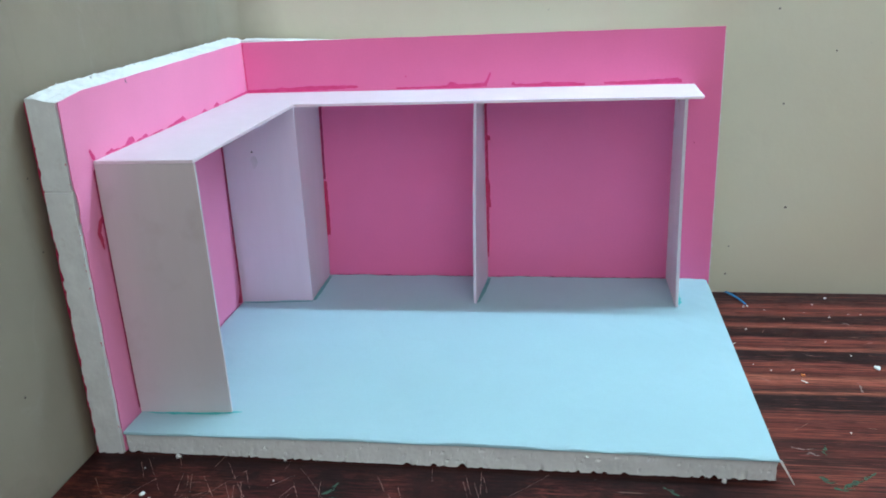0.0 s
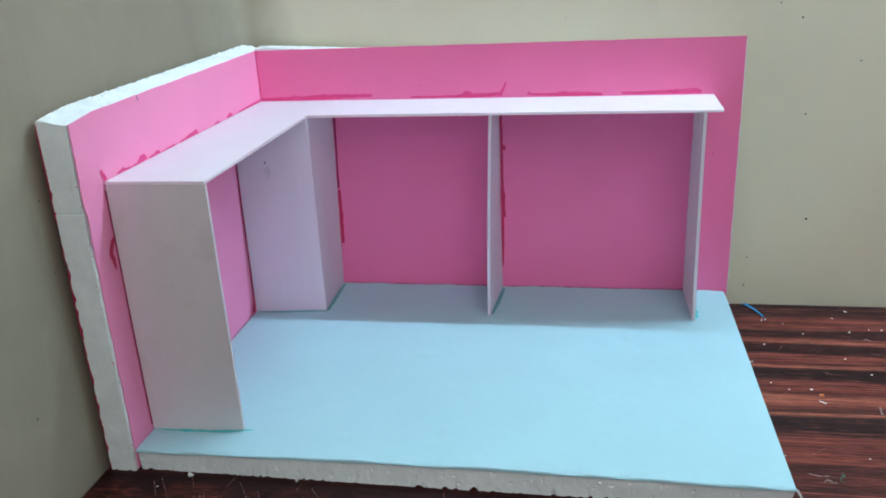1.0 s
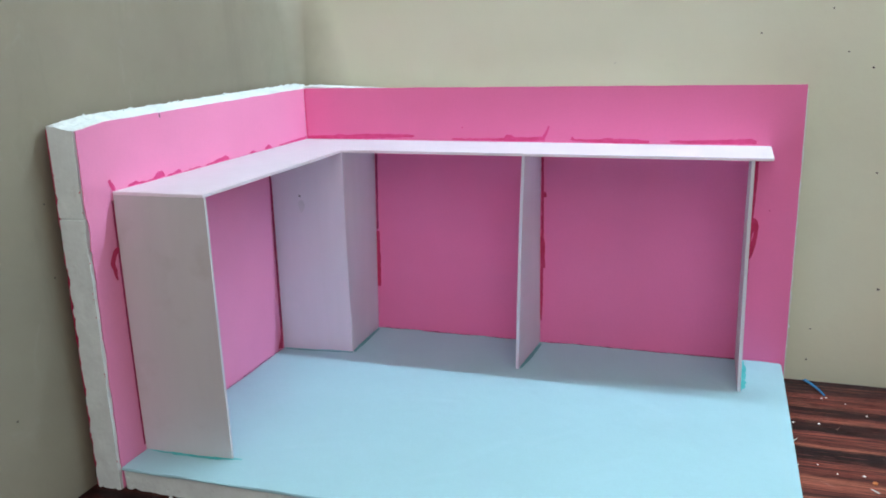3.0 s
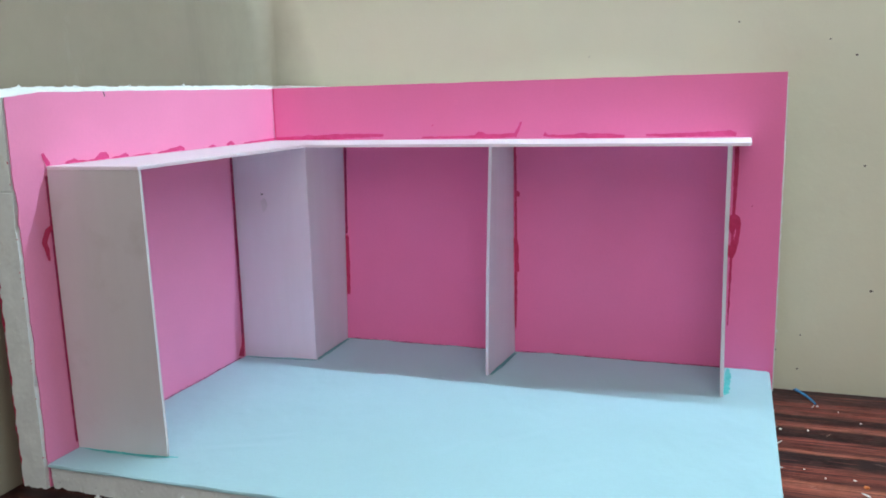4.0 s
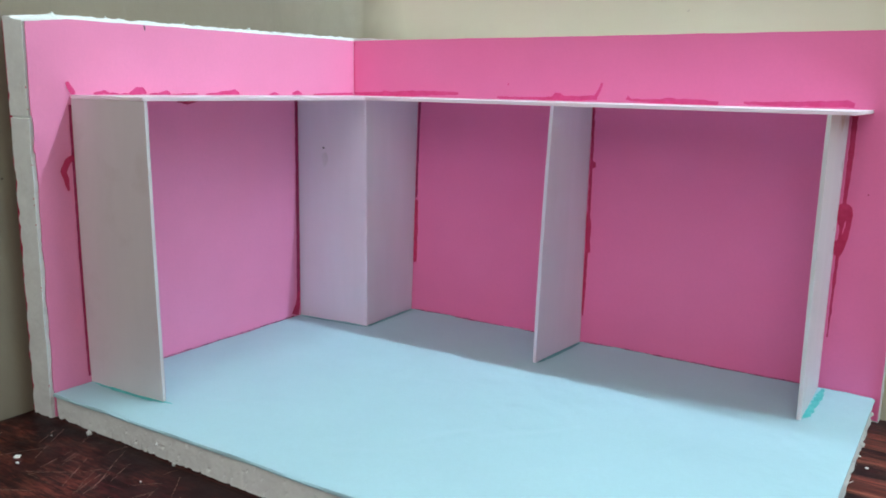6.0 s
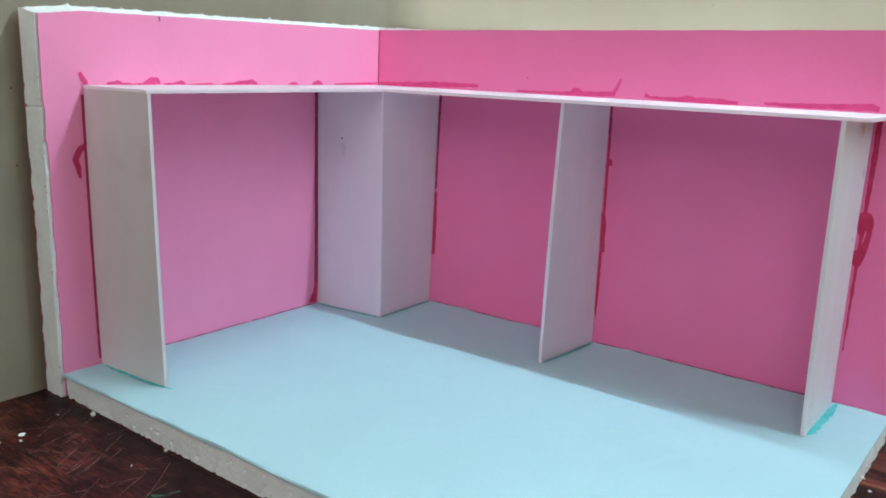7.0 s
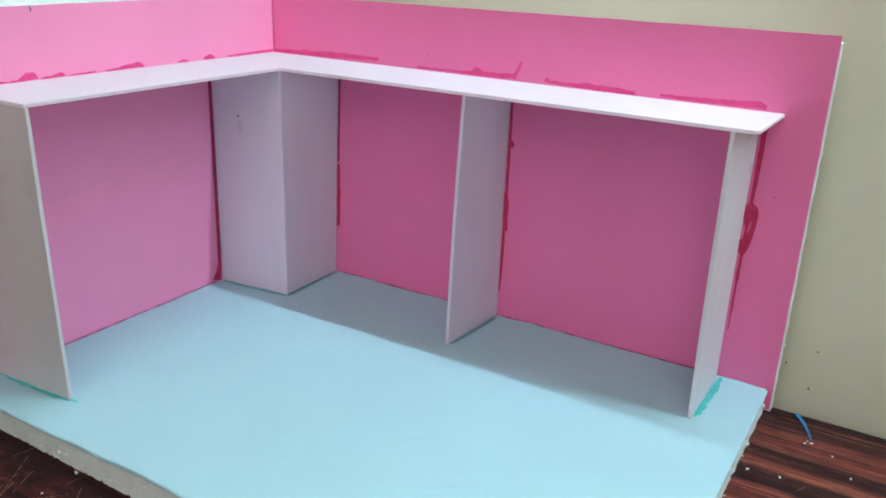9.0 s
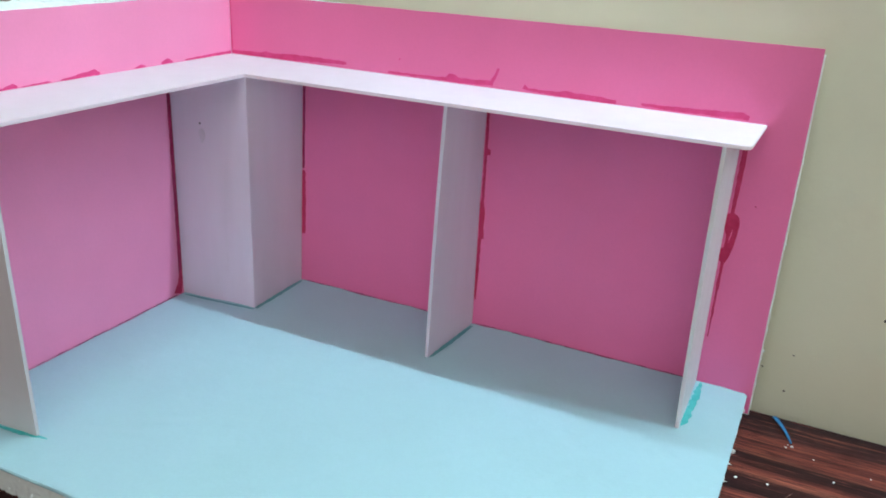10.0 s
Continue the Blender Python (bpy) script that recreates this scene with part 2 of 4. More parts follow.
DARK_DOT = plain("dark_ink_dot", (0.035, 0.03, 0.045), 0.7)
WHITE_METAL = plain("white_metal", (0.75, 0.75, 0.74), 0.4)
FAINT_SMUDGE = plain("faint_grey_smudge", (0.70, 0.655, 0.735), 0.7, 0, 200, 0.1)
ORANGE_BIT = plain("orange_crumb", (0.60, 0.20, 0.05), 0.7)
SCRATCH = plain("pale_scratch", (0.36, 0.21, 0.165), 0.6, 0, 300, 0.6, 180)
GREY_SCUFF = plain("grey_scuff", (0.23, 0.18, 0.17), 0.7, 0, 220, 0.5, 320)
GLOW = Nodes("tube_glow")
GLOW.shader.inputs["Emission Color"].default_value = (*TUBE_COLOUR, 1)
GLOW.shader.inputs["Emission Strength"].default_value = TUBE_STRENGTH
GLOW = GLOW.colour((0.8, 0.8, 0.8))


# ---- mesh helpers ----
def part(name, bm, material, parent=None, label="", smooth=False):
    """Links a bmesh as one mesh object, under a thing or a part."""
    data = bpy.data.meshes.new(name)
    bmesh.ops.recalc_face_normals(bm, faces=bm.faces)
    for f in bm.faces:
        f.smooth = smooth
    bm.to_mesh(data)
    if smooth:
        data.set_sharp_from_angle(angle=radians(40))
    bm.free()
    data.materials.append(material)
    ob = new(name, data)
    if parent is not None:
        ob.parent = parent
    return tagged(ob, label)


def thing(name, label, category, group="", at=(0, 0, 0)):
    ob = new(name)
    ob.location = at
    return tagged(ob, label, category, group)


def steps(a, b, n):
    return [a + (b - a) * i / n for i in range(n + 1)]


def slab(xs, ys, zs, fn=None):
    """The surface of a box on the grid lines xs, ys, zs, each vertex moved by fn."""
    bm = bmesh.new()
    nx, ny, nz = len(xs) - 1, len(ys) - 1, len(zs) - 1
    made = {}

    def v(i, j, k):
        if (i, j, k) not in made:
            p = Vector((xs[i], ys[j], zs[k]))
            made[i, j, k] = bm.verts.new(fn(p) if fn else p)
        return made[i, j, k]

    for k in (0, nz):
        for i in range(nx):
            for j in range(ny):
                bm.faces.new((v(i, j, k), v(i + 1, j, k), v(i + 1, j + 1, k), v(i, j + 1, k)))
    for j in (0, ny):
        for i in range(nx):
            for k in range(nz):
                bm.faces.new((v(i, j, k), v(i + 1, j, k), v(i + 1, j, k + 1), v(i, j, k + 1)))
    for i in (0, nx):
        for j in range(ny):
            for k in range(nz):
                bm.faces.new((v(i, j, k), v(i, j + 1, k), v(i, j + 1, k + 1), v(i, j, k + 1)))
    return bm


def box(x0, x1, y0, y1, z0, z1, bevel=0.0):
    bm = slab([x0, x1], [y0, y1], [z0, z1])
    if bevel:
        bmesh.ops.bevel(bm, geom=bm.edges[:], offset=bevel, segments=2, affect="EDGES")
    return bm


def prism(outline, z0, z1, bevel=0.0):
    """An upright prism on an outline in plan."""
    bm = bmesh.new()
    low = [bm.verts.new((x, y, z0)) for x, y in outline]
    high = [bm.verts.new((x, y, z1)) for x, y in outline]
    bm.faces.new(low)
    bm.faces.new(high)
    for i in range(len(outline)):
        j = (i + 1) % len(outline)
        bm.faces.new((low[i], low[j], high[j], high[i]))
    if bevel:
        bmesh.ops.bevel(bm, geom=bm.edges[:], offset=bevel, segments=2, affect="EDGES")
    return bm


def board(foot, head, z0, z1, thick, n=14, bow=0.0):
    """A thin upright board from two plan segments: its foot and its head; bow: how far its middle bulges."""
    bm = bmesh.new()
    rows = []
    for k in range(n + 1):
        f = k / n
        a = Vector(foot[0]).lerp(Vector(head[0]), f)
        b = Vector(foot[1]).lerp(Vector(head[1]), f)
        d = (b - a).normalized()
        side = Vector((-d.y, d.x)) * thick / 2
        off = side.normalized() * bow * math.sin(math.pi * f)
        z = z0 + (z1 - z0) * f
        rows.append([bm.verts.new((*(p + s + off), z)) for p, s in ((a, side), (b, side), (b, -side), (a, -side))])
    for k in range(n):
        for i in range(4):
            j = (i + 1) % 4
            bm.faces.new((rows[k][i], rows[k][j], rows[k + 1][j], rows[k + 1][i]))
    bm.faces.new(rows[0])
    bm.faces.new(rows[-1])
    edges = [e for e in bm.edges if abs(e.verts[0].co.z - e.verts[1].co.z) > 1e-4 or e.verts[0] in rows[0] + rows[-1] and e.verts[1] in rows[0] + rows[-1]]
    bmesh.ops.bevel(bm, geom=edges, offset=0.0003, segments=1, affect="EDGES")
    return bm


def stroke(name, parent, plane, level, points, material, rough=0.0005, seed=0, label=""):
    """A line of ink on a plane: points are (u, v, width); its edges wander by rough."""
    bm = bmesh.new()
    path = []
    for (u0, v0, w0), (u1, v1, w1) in zip(points, points[1:]):
        n = max(1, round(math.hypot(u1 - u0, v1 - v0) / 0.0015))
        path += [(u0 + (u1 - u0) * i / n, v0 + (v1 - v0) * i / n, w0 + (w1 - w0) * i / n) for i in range(n)]
    path.append(points[-1])
    pairs = []
    for i, (u, v, w) in enumerate(path):
        a, b = path[max(0, i - 1)], path[min(len(path) - 1, i + 1)]
        d = Vector((b[0] - a[0], b[1] - a[1])).normalized()
        side = Vector((-d.y, d.x))
        ends = []
        for s in (1, -1):
            jig = noise.noise(Vector((u * 260, v * 260, seed * 7.3 + s * 3)))
            p = Vector((u, v)) + side * s * max(0.0001, w / 2 + rough * jig)
            ends.append(bm.verts.new({"y": (p.x, level, p.y), "x": (level, p.x, p.y), "z": (p.x, p.y, level)}[plane]))
        pairs.append(ends)
    for (a, b), (c, d) in zip(pairs, pairs[1:]):
        bm.faces.new((a, b, d, c))
    return part(name, bm, material, parent, label)


def pebble(size, seed, flat=0.6):
    """A small irregular crumb that stands on z = 0."""
    bm = bmesh.new()
    bmesh.ops.create_icosphere(bm, subdivisions=2, radius=1)
    for v in bm.verts:
        k = 0.85 + 0.75 * noise.noise(v.co * 2.1 + Vector((seed * 3.1, seed, 0)))
        v.co = Vector((v.co.x * k * size[0], v.co.y * k * size[1], v.co.z * k * size[2] * flat))
    low = min(v.co.z for v in bm.verts)
    for v in bm.verts:
        v.co.z = max(0.0, v.co.z - low * 0.8)
    return bm


def noised(x, y, z):
    return noise.noise(Vector((x, y, z)))


# ---- the room ----
X0, X1, Y0, Y1, FLOOR_Z, CEIL_Z, T = -0.0238, 2.7, -1.3, 0.024, -0.75, 1.95, 0.12
WX0, WX1, WZ0, WZ1 = 0.02, 1.22, 0.44, 1.80   # the unseen window across the room, added for the fill lamp
R = 0.016   # the rounded plaster where the two walls meet
wall_back = tagged(part("wall_back", box(X0 + R, X1 + T, Y1, Y1 + T, FLOOR_Z, CEIL_Z), WALL), "cream painted plaster wall with small dark specks", "wall", kind="structure")
ARC = [(X0 + R + R * math.cos(a), Y1 - R + R * math.sin(a)) for a in steps(math.pi, math.pi / 2, 64)]
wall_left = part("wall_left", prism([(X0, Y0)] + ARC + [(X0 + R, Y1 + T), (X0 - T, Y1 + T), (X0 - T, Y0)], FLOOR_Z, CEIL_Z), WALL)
tagged(wall_left, "grubby plaster wall with a rounded corner, its shade painted in grey-brown", "wall", kind="structure")
tagged(part("wall_right", box(X1, X1 + T, Y0, Y1, FLOOR_Z, CEIL_Z), WALL), "plain cream painted wall of the room", "wall", kind="structure")


def holed_wall():
    """The wall across the room, in one mesh round its window opening."""
    xs, zs = [X0 - T, WX0, WX1, X1 + T], [FLOOR_Z, WZ0, WZ1, CEIL_Z]
    bm = bmesh.new()
    for i in range(3):
        for k in range(3):
            if (i, k) != (1, 1):
                for y in (Y0 - T, Y0):
                    bm.faces.new([bm.verts.new(c) for c in ((xs[i], y, zs[k]), (xs[i + 1], y, zs[k]), (xs[i + 1], y, zs[k + 1]), (xs[i], y, zs[k + 1]))])
    for (xa, za), (xb, zb) in (((WX0, WZ0), (WX1, WZ0)), ((WX1, WZ0), (WX1, WZ1)), ((WX1, WZ1), (WX0, WZ1)), ((WX0, WZ1), (WX0, WZ0))):
        bm.faces.new([bm.verts.new(c) for c in ((xa, Y0, za), (xb, Y0, zb), (xb, Y0 - T, zb), (xa, Y0 - T, za))])
    bmesh.ops.remove_doubles(bm, verts=bm.verts, dist=1e-5)
    return bm


tagged(part("wall_front", holed_wall(), WALL), "plain cream painted wall with a window opening", "wall", kind="structure")
window = tagged(new("window_1"), "white framed window, unseen, added to hold the fill lamp", "window", kind="structure")
for x0, x1, z0, z1 in ((WX0, WX0 + 0.05, WZ0, WZ1), (WX1 - 0.05, WX1, WZ0, WZ1), (WX0 + 0.05, WX1 - 0.05, WZ0, WZ0 + 0.05), (WX0 + 0.05, WX1 - 0.05, WZ1 - 0.05, WZ1), (0.605, 0.635, WZ0 + 0.05, WZ1 - 0.05)):
    part("window_frame", box(x0, x1, Y0 - 0.115, Y0 - 0.085, z0, z1, 0.004), WHITE_METAL, window)


tagged(part("floor", box(X0 - T, X1 + T, Y0 - T, Y1 + T, FLOOR_Z - T, FLOOR_Z), FLOOR_TILE), "plain grey tiled room floor", "floor", kind="structure")
tagged(part("ceiling", box(X0 - T, X1 + T, Y0 - T, Y1 + T, CEIL_Z, CEIL_Z + T), CEILING_PAINT), "plain white ceiling", "ceiling", kind="structure")


def speck(x, z, r, seed):
    bm = bmesh.new()
    ring = [bm.verts.new((x + r * (1 + 0.4 * noised(i, seed, 0.5)) * math.cos(i * math.tau / 9), Y1 - 0.0003, z + 0.8 * r * (1 + 0.4 * noised(i, 2.5, seed)) * math.sin(i * math.tau / 9))) for i in range(9)]
    bm.faces.new(ring)
    part("speck", bm, SPECK, wall_back, "small dark fleck on the paint")


def side_speck(y, z, r, seed):
    bm = bmesh.new()
    bm.faces.new([bm.verts.new((X0 + 0.0003, y + r * (1 + 0.4 * noised(i, seed, 0.5)) * math.cos(i * math.tau / 9), z + r * (1 + 0.4 * noised(i, 2.5, seed)) * math.sin(i * math.tau / 9))) for i in range(9)])
    part("speck", bm, SPECK, wall_left, "small dark fleck on the paint")


for i, (x, z, r) in enumerate([(0.4390, 0.0120, 0.0009), (0.4400, 0.0395, 0.0007), (0.467, 0.251, 0.0009), (0.386, 0.278, 0.0008), (0.487, 0.077, 0.0012), (0.516, 0.215, 0.0008),
                               (0.449, 0.263, 0.0007), (0.436, 0.295, 0.0008), (0.477, 0.171, 0.0009), (0.4225, 0.0265, 0.0008)]):
    speck(x, z, r, i * 1.7)

for i, (y, z, r) in enumerate([(-0.296, 0.191, 0.0007), (-0.296, 0.145, 0.0007), (-0.348, 0.174, 0.0008), (-0.386, 0.160, 0.0009), (-0.340, 0.070, 0.0008), (-0.410, 0.108, 0.0010), (-0.368, 0.290, 0.0008)]):
    side_speck(y, z, r, i * 2.3 + 0.4)

# tube lamp on the wall, above the table
lamp = thing("tube_light", "white wall-mounted fluorescent tube light, switched on", "lamp", at=(TUBE_X, Y1, TUBE_Z))


def rod(length, r, at, sides=16):
    bm = bmesh.new()
    bmesh.ops.create_cone(bm, cap_ends=True, segments=sides, radius1=r, radius2=r, depth=length, matrix=Matrix.Translation(at) @ Matrix.Rotation(math.pi / 2, 4, "Y"))
    return bm


H = TUBE_LENGTH / 2
part("batten", box(-H, H, -0.010, 0, 0.045, 0.085, 0.003), WHITE_METAL, lamp)
part("tube", rod(TUBE_LENGTH - 0.05, TUBE_R, (0, TUBE_Y - Y1, 0)), GLOW, lamp, "glowing white glass tube")
for s in (-1, 1):
    part("end_cap", box(s * H - 0.022, s * H + 0.022, TUBE_Y - Y1 - 0.018, -0.001, -0.016, 0.090, 0.003), WHITE_METAL, lamp)

# ---- the table ----
table = thing("table", "dark rosewood-grain laminate table with scratches and paint smears", "table", at=(0, 0, 0))
TX0, TX1, TY0, TY1 = -0.0220, 1.20, -0.62, 0.0075
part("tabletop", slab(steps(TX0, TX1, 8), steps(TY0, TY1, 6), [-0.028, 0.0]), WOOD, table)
for x in (TX0 + 0.06, TX1 - 0.06):
    for y in (TY0 + 0.06, TY1 - 0.06):
        part("leg", box(x - 0.025, x + 0.025, y - 0.025, y + 0.025, FLOOR_Z, -0.028, 0.003), DARK_WOOD, table)
for y in (TY0 + 0.06, TY1 - 0.06):
    part("apron", box(TX0 + 0.086, TX1 - 0.086, y - 0.011, y + 0.011, -0.10, -0.029, 0.002), DARK_WOOD, table)

# ---- the model: a foam-board room corner with paper walls, a paper floor and card shelves ----
FT = 0.016          # top of the floor sheet
model = thing("room_model", "handmade polystyrene and paper model of a room corner with card shelves", "craft model")


def front_bow(x):
    """The front edge of the base is cut a little hollow."""
    return 0.0027 * math.sin(math.pi * min(1.0, max(0.0, x / 0.418))) ** 1.3


def base_shape(p):
    """Torn foam: ragged along the front and right-hand faces, worst at the bottom."""
    x, y, z = p
    low = max(0.0, 1 - z / 0.0156)
    if y < -0.2875:
        p.y += 0.0004 * noised(x * 90, z * 60, 1) + 0.00012 * noised(x * 420, z * 420, 2)
        chip = max(0.0, noised(x * 230, z * 90, 3) - 0.2) * low ** 3
        p.y += 0.0035 * chip
        p.y += 0.0030 * max(0.0, noised(x * 380, z * 380, 8) - 0.42)
    p.y += front_bow(x) * min(1.0, max(0.0, (-0.25 - y) / 0.039)) * (1.0 - 1.25 * low)
    if y < -0.268:
        part_of = (0.25 + 1.5 * max(0.0, noised(x * 31, 6, 2) + 0.2)) * (0.7 + 0.9 * min(1.0, max(0.0, x / 0.3)))
        gap = 0.0060 * max(0.0, noised(x * 170, 4, 1) - 0.12) + 0.0034 * max(0.0, noised(x * 470, 4, 3) - 0.16)
        p.z = max(p.z, min(0.006, 0.0003 + gap * part_of))
    if x > 0.4145:
        p.x += 0.0006 * noised(y * 90, z * 130, 5) + 0.0005 * noised(y * 430, z * 300, 6) - 0.0024 * max(0.0, noised(y * 120, z * 70, 7) - 0.15) * (0.3 + low)
        p.x += 0.0016 * (y + 0.29) / 0.29
        if y > -0.004:
            p.x -= 0.0035
        if z < 0.0005:
            p.z += 0.003 * max(0.0, noised(y * 210, 8, 1))
    return p


base = part("base_board", slab(steps(0.0018, 0.4152, 460), [-0.2881, -0.2866, -0.283, -0.276] + steps(-0.268, -0.0022, 130), steps(0.0, FT - 0.0006, 12), base_shape), FOAM, model, "thick white polystyrene slab with a torn, crumbly front edge")


# soft creases in the blue sheet: middle, direction in degrees, half length, height
CREASES = [(0.100, -0.236, 22, 0.016, 0.0004), (0.116, -0.214, 28, 0.014, 0.0003), (0.228, -0.204, 58, 0.022, 0.0004), (0.268, -0.172, 50, 0.024, 0.0004),
           (0.302, -0.205, 40, 0.018, 0.0003), (0.172, -0.142, 12, 0.016, 0.0002), (0.338, -0.150, 62, 0.018, 0.0003), (0.205, -0.245, 35, 0.018, 0.0003)]


def crease(x, y):
    rise = 0.0
    for cx, cy, turn, half, height in CREASES:
        c, d = math.cos(radians(turn)), math.sin(radians(turn))
        along, across = (x - cx) * c + (y - cy) * d, (y - cy) * c - (x - cx) * d
        across += 0.002 * noised(along * 60, cx * 40, 3)
        rise += height * math.exp(-(along / half) ** 2) * (math.exp(-(across / 0.0030) ** 2) - 0.6 * math.exp(-((across - 0.006) / 0.0035) ** 2))
    return rise


def floor_sheet():
    """The blue sheet: its front edge slightly wavy, its far free corner rounded."""
    def fn(p):
        rim = p.y < -0.2893
        p.x *= 1 + 0.0042 * (p.y + 0.29) / 0.29
        if p.x > 0.40 and p.y > -0.004:
            p.x -= 0.0045 * (1 - (-p.y / 0.004)) ** 2 * (p.x - 0.40) / 0.0187
        if p.y < -0.2885:
            p.y += 0.0005 * noised(p.x * 28, 0, 4)
        p.y += front_bow(p.x) * min(1.0, max(0.0, (-0.25 - p.y) / 0.039))
        if p.y > -0.001:
            p.y += 0.0006 * noised(p.x * 55, 3, 1) + 0.0003 * noised(p.x * 160, 3, 2)
        if p.y > -0.0032 and p.z > FT - 0.0003:
            # the far edge curls up unevenly against the wall
            curl = 0.0002 + 0.0006 * noised(p.x * 34, 7, 1) + 0.0004 * noised(p.x * 95, 7, 2)
            p.z += max(0.0, curl) * min(1.0, (p.y + 0.0032) / 0.002)
        if p.x < 0.001:
            p.x += 0.0007 + 0.0004 * noised(p.y * 60, 3, 5)
        if rim:
            p.z -= 0.0008 + 0.0002 * noised(p.x * 70, 2, 6)
        lift = 0.00045 * noised(p.x * 42, p.y * 28, 1.5) + 0.00014 * noised(p.x * 120 + p.y * 60, p.y * 60, 9)
        if p.z > FT - 0.0003:
            p.z += max(-0.0003, lift + crease(p.x, p.y))
        return p
    return slab(steps(0.0004, 0.4160, 230), [-0.2898, -0.2891] + steps(-0.285, -0.004, 160) + [-0.003, -0.002, -0.0014, -0.0009], [FT - 0.0007, FT], fn)


floor_paper = part("floor_paper", floor_sheet(), CYAN, base, "pale blue paper sheet, slightly wrinkled", True)


def left_top(y):
    return 0.2387 + 0.0020 * y / 0.29 - 0.0028 * max(0.0, (-0.262 - y) / 0.028)


def left_shape(p):
    x, y, z = p
    if z > 0.2:
        p.z = left_top(y) + 0.0032 * min(1.0, -x / 0.016) + (0.0010 * noised(x * 160, y * 160, 1) + 0.0009 * noised(x * 430, y * 430, 2)) * min(1.0, -x / 0.003)
    if y < -0.288:
        p.y += 0.0007 * noised(x * 90, z * 60, 3) + 0.00012 * noised(x * 400, z * 400, 4)
        if x < -0.0165:
            bite = max(0.0, noised(z * 95, 0.3, 5) - 0.02) * (1.0 if z > 0.165 else 0.35) + 0.25 * max(0.0, noised(z * 330, 1.3, 5) - 0.1)
            p.x += 0.0080 * bite
            p.y += 0.0015 * bite
        if x > -0.002:
            p.x -= 0.0010 * max(0.0, noised(z * 160, 2, 6))
        if abs(z - 0.181) < 0.0005:
            p.y += 0.0012
        if z < 0.001:
            p.z += 0.0022 * max(0.0, noised(x * 300, 1, 7))
    if z > 0.2 and x < -0.0165:
        p.x += 0.0012 * noised(y * 90, 2, 8)
    return p


left_board = part("left_wall_board", slab(steps(-0.0188, -0.0007, 14), [-0.2905, -0.2885] + steps(-0.286, 0.017, 150), steps(0, 0.178, 90) + [0.1802, 0.1806, 0.181, 0.1814, 0.1818] + steps(0.184, 0.235, 28), left_shape), FOAM, model, "white polystyrene wall board, joined from two pieces")


def left_paper_shape(p):
    x, y, z = p
    if z > 0.2:
        p.z = left_top(y) + 0.0004 * noised(y * 40, 1, 3) - 0.0005 * max(0.0, noised(y * 300, 5, 3))
    if y < -0.288:
        p.y += 0.0012 * noised(z * 60, 3, 1) + 0.0005 * noised(z * 330, 3, 2) + (0.0012 if z < 0.16 else 0.0)
    fore = min(1.0, max(0.0, (-0.268 - y) / 0.02))
    p.x += fore * (0.0013 * math.exp(-((z - 0.170) / 0.012) ** 2) + 0.0006 * math.exp(-((z - 0.205) / 0.016) ** 2) + 0.0003 * (1 + noised(y * 60, z * 45, 4)))
    if z < FT + 0.002:
        p.x += 0.0002
    return p


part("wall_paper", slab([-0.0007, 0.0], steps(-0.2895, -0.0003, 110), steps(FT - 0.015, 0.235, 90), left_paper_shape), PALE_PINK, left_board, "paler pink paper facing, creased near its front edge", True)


def outer_shape(p):
    p.x += 0.0004 * noised(p.y * 50, p.z * 50, 2)
    if p.z < 0.176:
        p.x += 0.0003 + 0.0004 * noised(p.z * 120, 3, 6) + 0.0004 * max(0.0, 1 - p.z / 0.09)
    if p.y < -0.289:
        p.y += 0.0008 * noised(p.z * 120, 1, 9)
    if p.z > 0.2:
        p.z = left_top(p.y) + 0.0005 + 0.001 * noised(p.y * 120, 1, 4)
    return p


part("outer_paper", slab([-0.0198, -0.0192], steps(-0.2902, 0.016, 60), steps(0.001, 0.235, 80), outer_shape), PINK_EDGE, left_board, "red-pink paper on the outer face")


def back_shape(p):
    x, y, z = p
    if z > 0.2:
        p.z = 0.2388 + 0.0018 * max(0.0, 1 - x / 0.08) + 0.0011 * x / 0.42 - 0.004 * min(1.0, max(0.0, (x - 0.02) / 0.13)) + 0.0006 * y / 0.017 + 0.0006 * noised(x * 160, y * 160, 11)
    if x > 0.418:
        p.x += 0.0007 * noised(y * 200, z * 120, 12) + 0.0005 * noised(y * 300, z * 420, 13)
    # the board thins out toward its free end
    thin = min(1.0, max(0.0, (x - 0.30) / 0.12))
    p.y = 0.0007 + (y - 0.0007) * (1 - 0.66 * thin * (1 - 0.35 * noised(x * 20, z * 45, 14)))
    return p


back_board = part("back_wall_board", slab(steps(-0.0005, 0.4208, 150), steps(0.0007, 0.0172, 8), steps(0.0, 0.24, 120), back_shape), FOAM, model, "white polystyrene wall board standing at the back")


def back_paper_shape(p):
    x, y, z = p
    if z > 0.2:
        p.z = 0.2388 + 0.0014 * x / 0.42 + 0.0003 * noised(x * 40, 1, 3)
    if x > 0.418:
        p.x += 0.0003 * noised(z * 60, 3, 1)
    return p


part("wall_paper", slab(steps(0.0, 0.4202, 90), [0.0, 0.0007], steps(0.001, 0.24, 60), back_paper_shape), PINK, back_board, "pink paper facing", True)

# the card shelf: one L-shaped sheet on three uprights and a folded corner post
SH, ST = 0.1937, 0.0021


def shelf_mesh():
    outline = [(0.0003, -0.2645), (0.0655, -0.2640), (0.0652, -0.0680), (0.0662, -0.0668), (0.25, -0.0664), (0.3925, -0.0664), (0.3952, -0.0655), (0.3965, -0.0630), (0.3978, -0.0004), (0.0003, -0.0004)]
    return prism(outline, SH - ST, SH, 0.0004)


